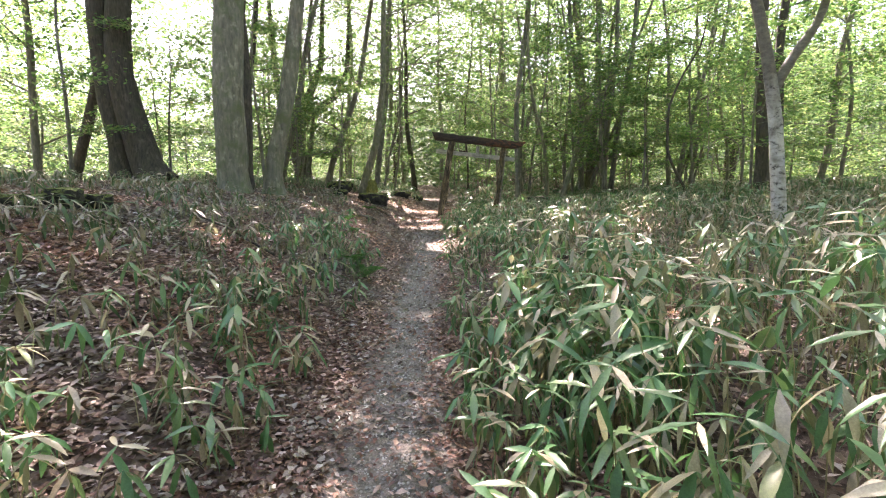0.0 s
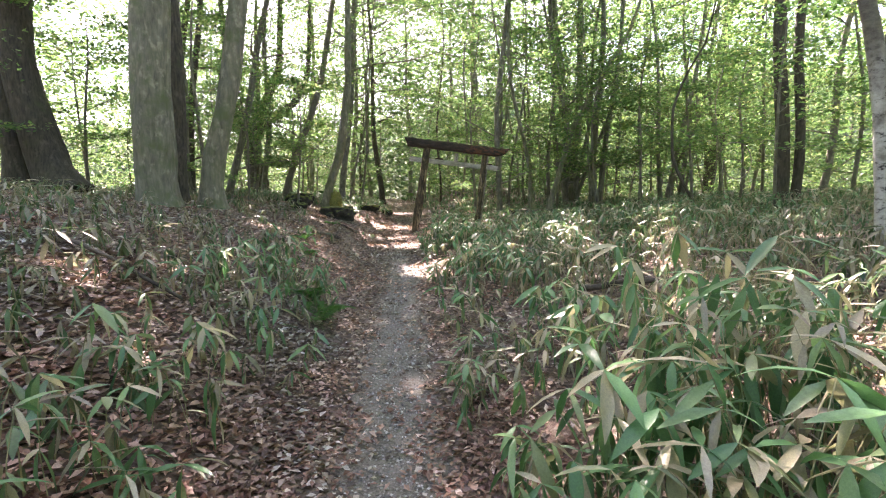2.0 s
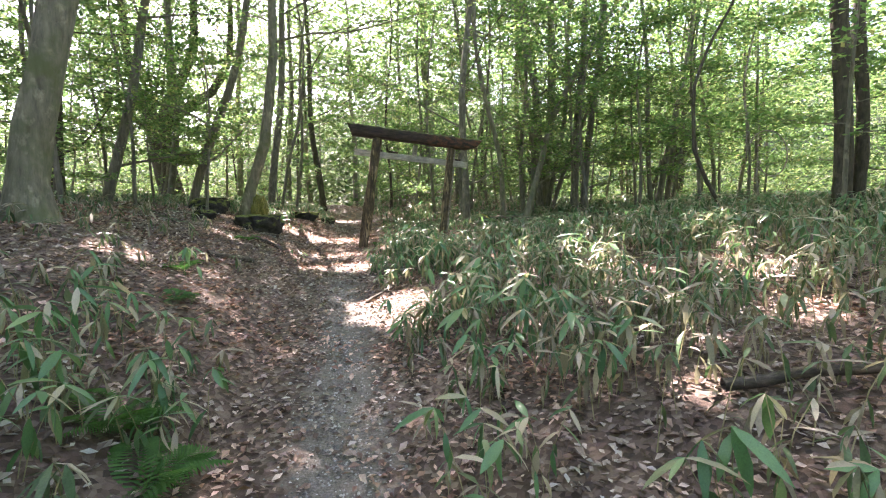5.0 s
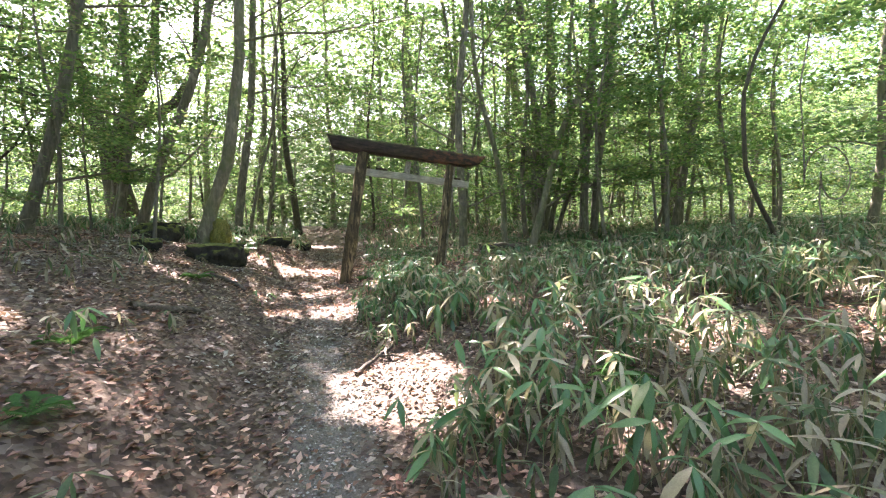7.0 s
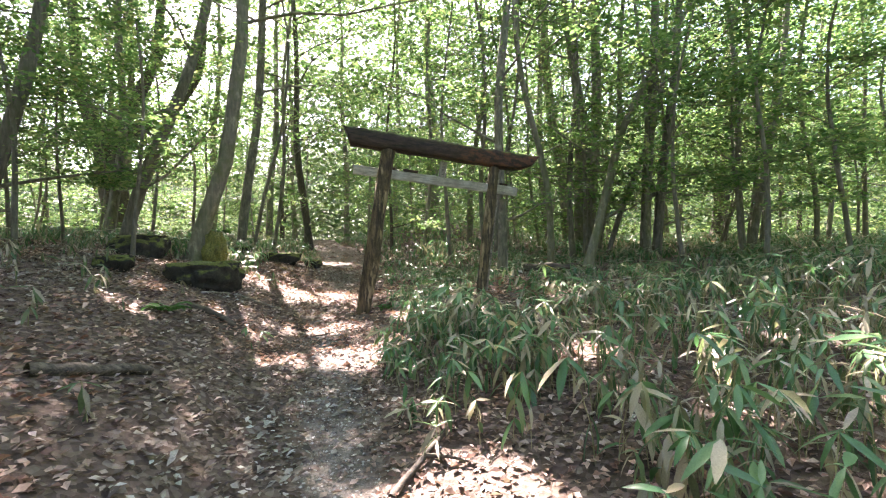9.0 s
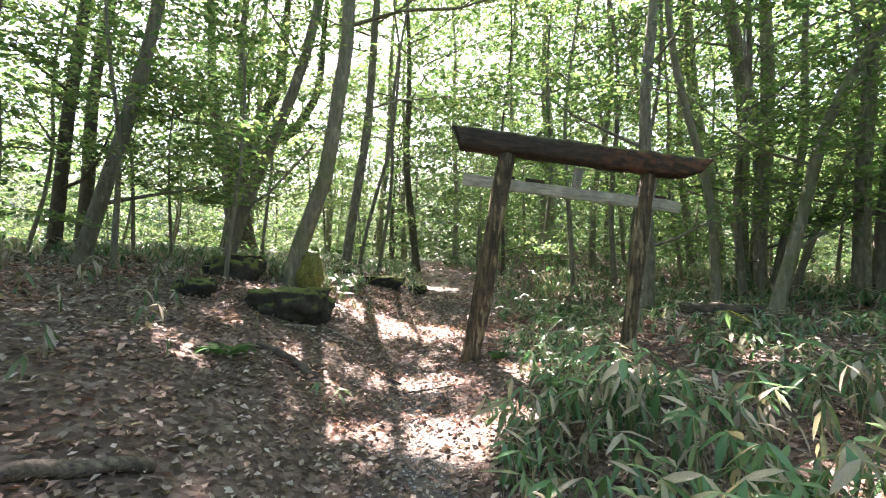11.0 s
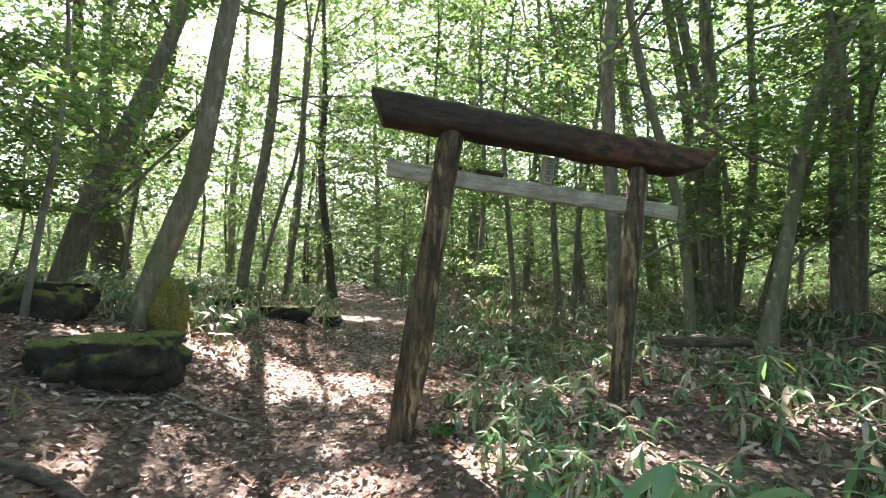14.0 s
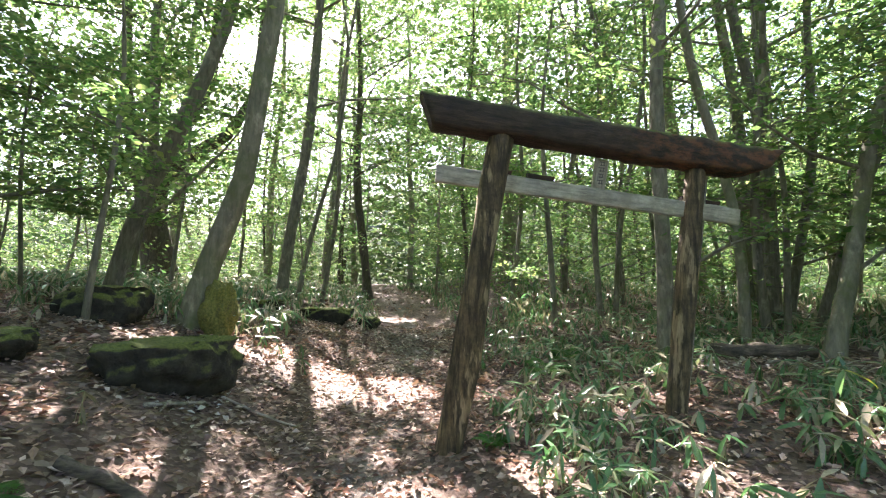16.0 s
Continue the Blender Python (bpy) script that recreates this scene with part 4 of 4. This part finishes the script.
for dry, mat, label in ((False, SASA, "dense green dwarf bamboo with long broad leaves"), (True, SASA_DRY, "half-dry tan and green dwarf bamboo undergrowth")):
    V, F, SV, SQ, ST, base, sbase = [], [], [], [], [], 0, 0
    for x, y, h, big in culms[dry]:
        line, lv = sasa_leaves(rr, h * rr.uniform(.65, 1.25), (.2 if not dry else .16) * big)
        g = np.array([x, y, ground(x, y) - .02])
        for m, k in lv:
            A, b = turn_np(m)
            v, f = FIELD_BLADES[k % 3] if big < 1.07 else FAR_BLADES[k % 2]
            V.append(v @ A.T + b + g)
            F.append(f + base)
            base += len(v)
        v, q, t = tube(line[::3] if big > 1.06 else line[::2] + line[3:], [.004, .002] if big > 1.06 else [.004, .003, .002], 3)
        SV.append(v + g)
        SQ.append(np.array(q) + sbase)
        ST.append(np.array(t) + sbase)
        sbase += len(v)
    field = empty_at("sasa_undergrowth", 0, 8, 0, label, "undergrowth")
    field["kind"] = "stuff"
    o = np.array([0, 8, 0])
    tagged(part("leaves", npmesh("leaves", np.concatenate(V) - o, [np.concatenate(F)], mat, True), field), kind="stuff")
    tagged(part("culms", npmesh("culms", np.concatenate(SV) - o, [np.concatenate(SQ), np.concatenate(ST)], STALK), field), kind="stuff")


# a clump of tall plants close to the path
for x, y, h, seed in ((.90, 3.74, 1.22, 1), (1.03, 3.70, 1.15, 2), (.66, 3.48, .9, 3), (1.1, 3.54, .95, 4), (.8, 3.85, .85, 5), (1.3, 4.2, .85, 6), (1.06, 3.3, .8, 7), (1.5, 3.5, .75, 8)):
    one = empty_at("sasa_plant", x * K, y * K, ground(x * K, y * K) - .02, "tall dwarf bamboo plant with drooping green leaves", "plant", "sasa beside the path")
    q = random.Random(seed + 40)
    for c in range(3):
        line, lv = sasa_leaves(q, h * q.uniform(.7, 1.05), .225, 6)
        o = Vector((q.uniform(-.1, .1), q.uniform(-.1, .1), 0))
        v, qq, t = tube([a + o for a in line], [.005, .0045, .0035, .002], 4)
        part("culm", npmesh("culm", v, [qq, t], STALK, True), one)
        for m, k in lv:
            part("leaf", blade_meshes[k % 3], one).matrix_basis = Matrix.Translation(o) @ m

# a plant with one yellowed leaf
YELLOW = leaf_material("yellow_leaf", [(0, (.42, .40, .06)), (1, (.48, .44, .08))], .4, .4, .4, True)
yellow = empty_at("sasa_plant", 2.2 * K, 13.2 * K, ground(2.2 * K, 13.2 * K) - .02, "dwarf bamboo plant with one bright yellow leaf", "plant", "sasa beside the path")
line, lv = sasa_leaves(random.Random(8), .5, .22)
v, q, t = tube(line, [.004, .0035, .003, .002], 4)
part("culm", npmesh("culm", v, [q, t], STALK, True), yellow)
for m, k in lv[:5]:
    part("leaf", blade_meshes[k % 3], yellow).matrix_basis = m
v, f = blade(1, .24, .35)
part("leaf", npmesh("leaf", v, [f], YELLOW, True), yellow, "bright yellow leaf").matrix_basis = Matrix.Translation(line[-1]) @ pose(0, 0, 0, 10, 15, -5) @ Matrix.Scale(.26, 4)

# hanging vine with a loop
pts = [Vector((0, 0, -.03)), Vector((.05, 0, .4)), Vector((-.02, .02, .8))] + [Vector((.05 - .38 * math.cos(a) + .3, .04 * a, 1.25 - .42 * math.sin(a))) for a in np.linspace(0, 6.6, 22)] + [Vector((.0, .3, 1.7)), Vector((-.1, .3, 2.6)), Vector((.1, .3, 3.6))]
v, q, t = tube(pts, [.012] * len(pts), 6, .15, 3)
vine = new("vine", npmesh("vine", v, [q, t], PALE_TWIG, True))
vine.location = (6.3 * K, 11.0 * K, ground(6.3 * K, 11.0 * K))
tagged(vine, "thin pale woody vine twisted into a loop", "vine")


# ---- fallen leaves and gravel ----
def litter(n, x0, x1, y0, y1, size, keep):
    x, y = rng.uniform(x0, x1, n), rng.uniform(y0, y1, n)
    d = np.abs(x - np.interp(y, PATH_Y, PATH_X))
    ok = rng.uniform(0, 1, n) < keep(d, y)
    x, y = x[ok], y[ok]
    n = len(x)
    L = (size * rng.uniform(.55, 1.35, n))[:, None]
    a = rng.uniform(0, 2 * np.pi, n)
    U = np.stack([np.cos(a), np.sin(a), rng.normal(0, .22, n)], -1)
    N = np.stack([rng.normal(0, .35, n), rng.normal(0, .35, n), np.ones(n)], -1)
    W = np.cross(N, U)
    W /= np.linalg.norm(W, axis=1)[:, None]
    curl = rng.uniform(.02, .3, n)[:, None] * L * np.array([0, 0, 1])
    C = np.stack([x, y, ground_many(x, y) + .008 + rng.uniform(0, .022, n)], -1)
    V = np.stack([C - U * L / 2, C + W * L * .3 + curl, C + U * L * .1 + 0 * curl, C - W * L * .3 + curl, C + U * L / 2 + curl * .6], 1).reshape(-1, 3)
    b = np.arange(n)[:, None] * 5
    T = np.concatenate([b + np.array([0, 2, 1]), b + np.array([0, 3, 2]), b + np.array([1, 2, 4]), b + np.array([2, 3, 4])])
    return V, T


V, T = litter(104000, -7.5, 4.5, .8, 22, .056, lambda d, y: np.where(y < 12, np.clip(.34 + (d - .12) * 2.4, .34, 1), .9))
tagged(new("fallen_leaves", npmesh("fallen_leaves", V, [T], LITTER)), "brown and tan curled fallen leaves on the forest floor", "leaf litter", kind="stuff")
LITTER_RED = leaf_material("reddish_fallen_leaves", [(0.0, (0.10, 0.05, 0.04)), (0.5, (0.22, 0.115, 0.088)), (1.0, (0.36, 0.23, 0.18))], 0.1, 0.5, 0.4)
V, T = litter(22000, -2.6, 1.5, .8, 5.2, .046, lambda d, y: np.exp(-((d - .62) / .38) ** 2))
tagged(new("fallen_leaves", npmesh("fallen_leaves", V, [T], LITTER_RED)), "reddish-brown fallen leaves along the edges of the path", "leaf litter", kind="stuff")
V, T = litter(26000, -5.2, -.7, .8, 6.5, .055, lambda d, y: np.clip(d, .3, 1))
tagged(new("fallen_leaves", npmesh("fallen_leaves", V, [T], LITTER)), "brown and tan fallen leaves on the low bank", "leaf litter", kind="stuff")
V, T = litter(11000, -16, 16, 16, 36, .12, lambda d, y: np.clip(d, .5, 1))
tagged(new("fallen_leaves", npmesh("fallen_leaves", V, [T], LITTER)), "brown fallen leaves further off under the trees", "leaf litter", kind="stuff")

n = 13000
y = .8 + 14.2 * rng.uniform(0, 1, n) ** 1.4
x = np.interp(y, PATH_Y, PATH_X) + rng.normal(0, .2, n) + .03
sz = rng.uniform(.004, .013, n)
C = np.stack([x, y, ground_many(x, y) + sz * .3], -1)
oct_v = np.array([(1, 0, 0), (0, 1, 0), (-1, 0, 0), (0, -1, 0), (0, 0, .7), (0, 0, -.7)])
oct_f = np.array([(0, 1, 4), (1, 2, 4), (2, 3, 4), (3, 0, 4), (1, 0, 5), (2, 1, 5), (3, 2, 5), (0, 3, 5)])
ang = rng.uniform(0, 6.28, n)
rot = np.stack([np.stack([np.cos(ang), -np.sin(ang), 0 * ang], -1), np.stack([np.sin(ang), np.cos(ang), 0 * ang], -1), np.tile([0, 0, 1.0], (n, 1))], 1)
V = (np.einsum("nij,vj->nvi", rot, oct_v) * (sz[:, None, None] * rng.uniform(.6, 1.3, (n, 1, 3))) + C[:, None, :]).reshape(-1, 3)
tagged(new("gravel", npmesh("gravel", V, [(oct_f[None] + (np.arange(n) * 6)[:, None, None]).reshape(-1, 3)], STONE)), "small grey gravel trodden into the footpath", "gravel", kind="stuff")


# ---- boulders, logs, branches ----
def boulder(name, x, y, sx, sy, sz, turn, seed, label, lift=0.0, cut=.55, mat=None):
    bm = bmesh.new()
    bmesh.ops.create_icosphere(bm, subdivisions=5, radius=1)
    for v in bm.verts:
        p = v.co.copy()
        q = p * 1.3 + Vector((seed * 5.1, seed * 2.3, 0))
        p *= 1 + .34 * noise.noise(q) + .2 * noise.noise(q * 2.6) + .08 * noise.noise(q * 6) + .03 * noise.noise(q * 16)
        p = Vector([math.copysign(abs(c) ** .84, c) for c in p])
        p.z = min(p.z, cut + .12 * noise.noise(q * 1.7))
        under = 1 - .3 * max(0, -p.z) ** 1.2
        p.x, p.y = p.x * under, p.y * under
        v.co = Vector((p.x * sx / 2, p.y * sy / 2, p.z * sz * .62))
    me = bpy.data.meshes.new(name)
    bm.to_mesh(me)
    bm.free()
    for p in me.polygons:
        p.use_smooth = True
    me.materials.append(mat or MOSS_ROCK)
    ob = new(name, me)
    ob.matrix_basis = pose(x * K, y * K, ground(x * K, y * K) + sz * .28 + lift, 0, 0, turn)
    return tagged(ob, label, "rock")


boulder("boulder", -2.16, 14.42, 1.02, .66, .56, 32, 1, "dark flat-topped boulder with green moss on its top")
boulder("boulder", -3.42, 15.7, .9, .62, .56, 10, 2, "rounded boulder thickly covered in moss")
boulder("boulder", -3.05, 14.0, .45, .4, .3, 50, 3, "small mossy boulder among fallen leaves")
boulder("mossy_stump", -2.42, 16.05, .40, .38, .62, 0, 4, "short mossy yellow-green stump at a tree foot", .06, 1.4, MOSS_WOOD)
boulder("boulder", -1.75, 19, .95, .5, .4, 10, 5, "dark mossy boulder beside the path")
boulder("boulder", -1.05, 19.6, .5, .4, .32, 70, 6, "small dark boulder beside the path")
boulder("boulder", -2.6, 18.6, .5, .4, .35, 20, 10, "small dark boulder in the undergrowth")
for i, (x, y) in enumerate(((-4.0, 4.42), (-3.86, 4.74), (-3.78, 5.06))):
    boulder("boulder", x, y, .36, .34, (.22, .36, .28)[i], 40 * i, 7 + i, "mossy stone on the leafy bank")


def branch(name, pts, r0, r1, mat, label, twigs=()):
    """A fallen branch lying along points of the plan (x, y, height over the ground)."""
    P = [Vector((x * K, y * K, ground(x * K, y * K) + h)) for x, y, h in pts]
    fine, n = [], 14
    for i in range(n):
        p = line_at(P, i / (n - 1))
        fine.append(p + Vector((0, 0, r0 * .18 * math.sin(i * 1.3 + pts[0][0] * 9))))
    o = fine[0].copy()
    v, q, t = tube([p - o for p in fine], list(np.linspace(r0, r1, n)), 9, .22, pts[0][0])
    pieces = [(v, q, t)]
    for f, dx, dy, ln in twigs:
        a = line_at(fine, f) - o
        b = a + Vector((dx, dy, .03)) * ln
        pieces.append(tube([a, a.lerp(b, .5) + Vector((.01, 0, .012)), b], [r1 * 1.1, r1 * .8, r1 * .4], 6))
    v, F = join(pieces)
    ob = new(name, npmesh(name, v, F, mat, True))
    ob.location = o
    return tagged(ob, label, "branch")


branch("log", [(-2.05, 10.62, .03), (-1.88, 10.82, .035), (-1.62, 11.12, .03)], .045, .038, TWIG_WOOD, "dark rotting log lying on fallen leaves")
branch("log", [(-1.95, 13.0, .03), (-1.72, 13.02, .035), (-1.48, 12.97, .03)], .04, .034, TWIG_WOOD, "short dark log on the leafy floor")
branch("fallen_branch", [(-.12, 9.95, .02), (.12, 10.25, .04), (.36, 10.6, .03)], .022, .014, TWIG_WOOD, "dark forked stick lying across the path", [(.45, .8, -.5, .3), (.7, -.6, .8, .2)])
branch("fallen_branch", [(-2.05, 13.88, .02), (-1.92, 13.98, .05), (-1.76, 14.12, .09)], .018, .011, PALE_TWIG, "pale bare stick leaning by the boulder", [(.4, .3, -1, .25)])
branch("fallen_branch", [(-1.74, 14.45, .02), (-1.5, 14.4, .03), (-1.2, 14.42, .02)], .014, .008, PALE_TWIG, "pale bare stick on fallen leaves")
branch("fallen_branch", [(-1.15, 13.75, .015), (-.95, 13.5, .02), (-.75, 13.35, .015)], .012, .007, TWIG_WOOD, "thin dark stick on the path")
branch("fallen_branch", [(-.7, 13.15, .015), (-.45, 13.2, .02), (-.15, 13.35, .015)], .010, .006, TWIG_WOOD, "thin dark stick on the path")
branch("log", [(2.75, 15.35, .06), (3.2, 15.2, .08), (3.75, 15.15, .05)], .09, .07, TWIG_WOOD, "dark rotting log in the undergrowth")
branch("fallen_branch", [(1.55, 6.35, .08), (2.0, 6.2, .10), (2.6, 6.0, .08)], .035, .022, TWIG_WOOD, "grey-brown dead branch among dry sasa")
branch("fallen_branch", [(.35, 5.7, .02), (.65, 5.35, .02), (1.0, 5.15, .03)], .012, .006, PALE_TWIG, "thin pale stick on fallen leaves")
branch("fallen_branch", [(-3.0, 5.6, .1), (-2.5, 5.35, .12), (-1.9, 5.2, .06)], .02, .012, TWIG_WOOD, "dead stick on the leafy bank")


# ---- ferns ----
def fern(x, y, size, seed):
    f = random.Random(seed)
    plant = empty_at("fern", x * K, y * K, ground(x * K, y * K), "bright green fern growing beside the path", "fern", "ferns")
    for k in range(9):
        V, F, base = [], [], 0
        a = k * 40 + f.uniform(-12, 12)
        ln = size * f.uniform(.75, 1.15)
        for j in range(22):
            s = (j + 1) / 23
            p = Vector((ln * s * .8, 0, ln * (.85 * s - .75 * s * s)))
            w = ln * .30 * math.sin(math.pi * min(1, s * .9 + .12)) ** .8
            for sg in (-1, 1):
                tip = p + Vector((w * .35, sg * w, -.1 * w))
                V += [p + Vector((-.012, 0, 0)), p.lerp(tip, .5) + Vector((.016 * ln, 0, .006)), tip, p.lerp(tip, .5) + Vector((-.016 * ln, 0, 0))]
                F.append((base, base + 1, base + 2, base + 3))
                base += 4
        fr = part("frond", npmesh("frond", np.array([tuple(v) for v in V]), [np.array(F)], FERN), plant)
        fr.matrix_basis = pose(0, 0, 0, 0, 0, a) @ pose(0, 0, 0, f.uniform(-12, 12), f.uniform(-15, 15), 0)


for i, (x, y, size) in enumerate([(-1.15, 6.4, .5), (-1.35, 6.75, .42), (-1.95, 9.4, .28), (-1.7, 8.5, .28), (1.3, 8.4, .36), (1.55, 8.7, .32), (-2.0, 12.55, .3), (.22, 13.9, .2), (1.1, 15.6, .4), (1.5, 16.1, .4)]):
    fern(x, y, size, i)
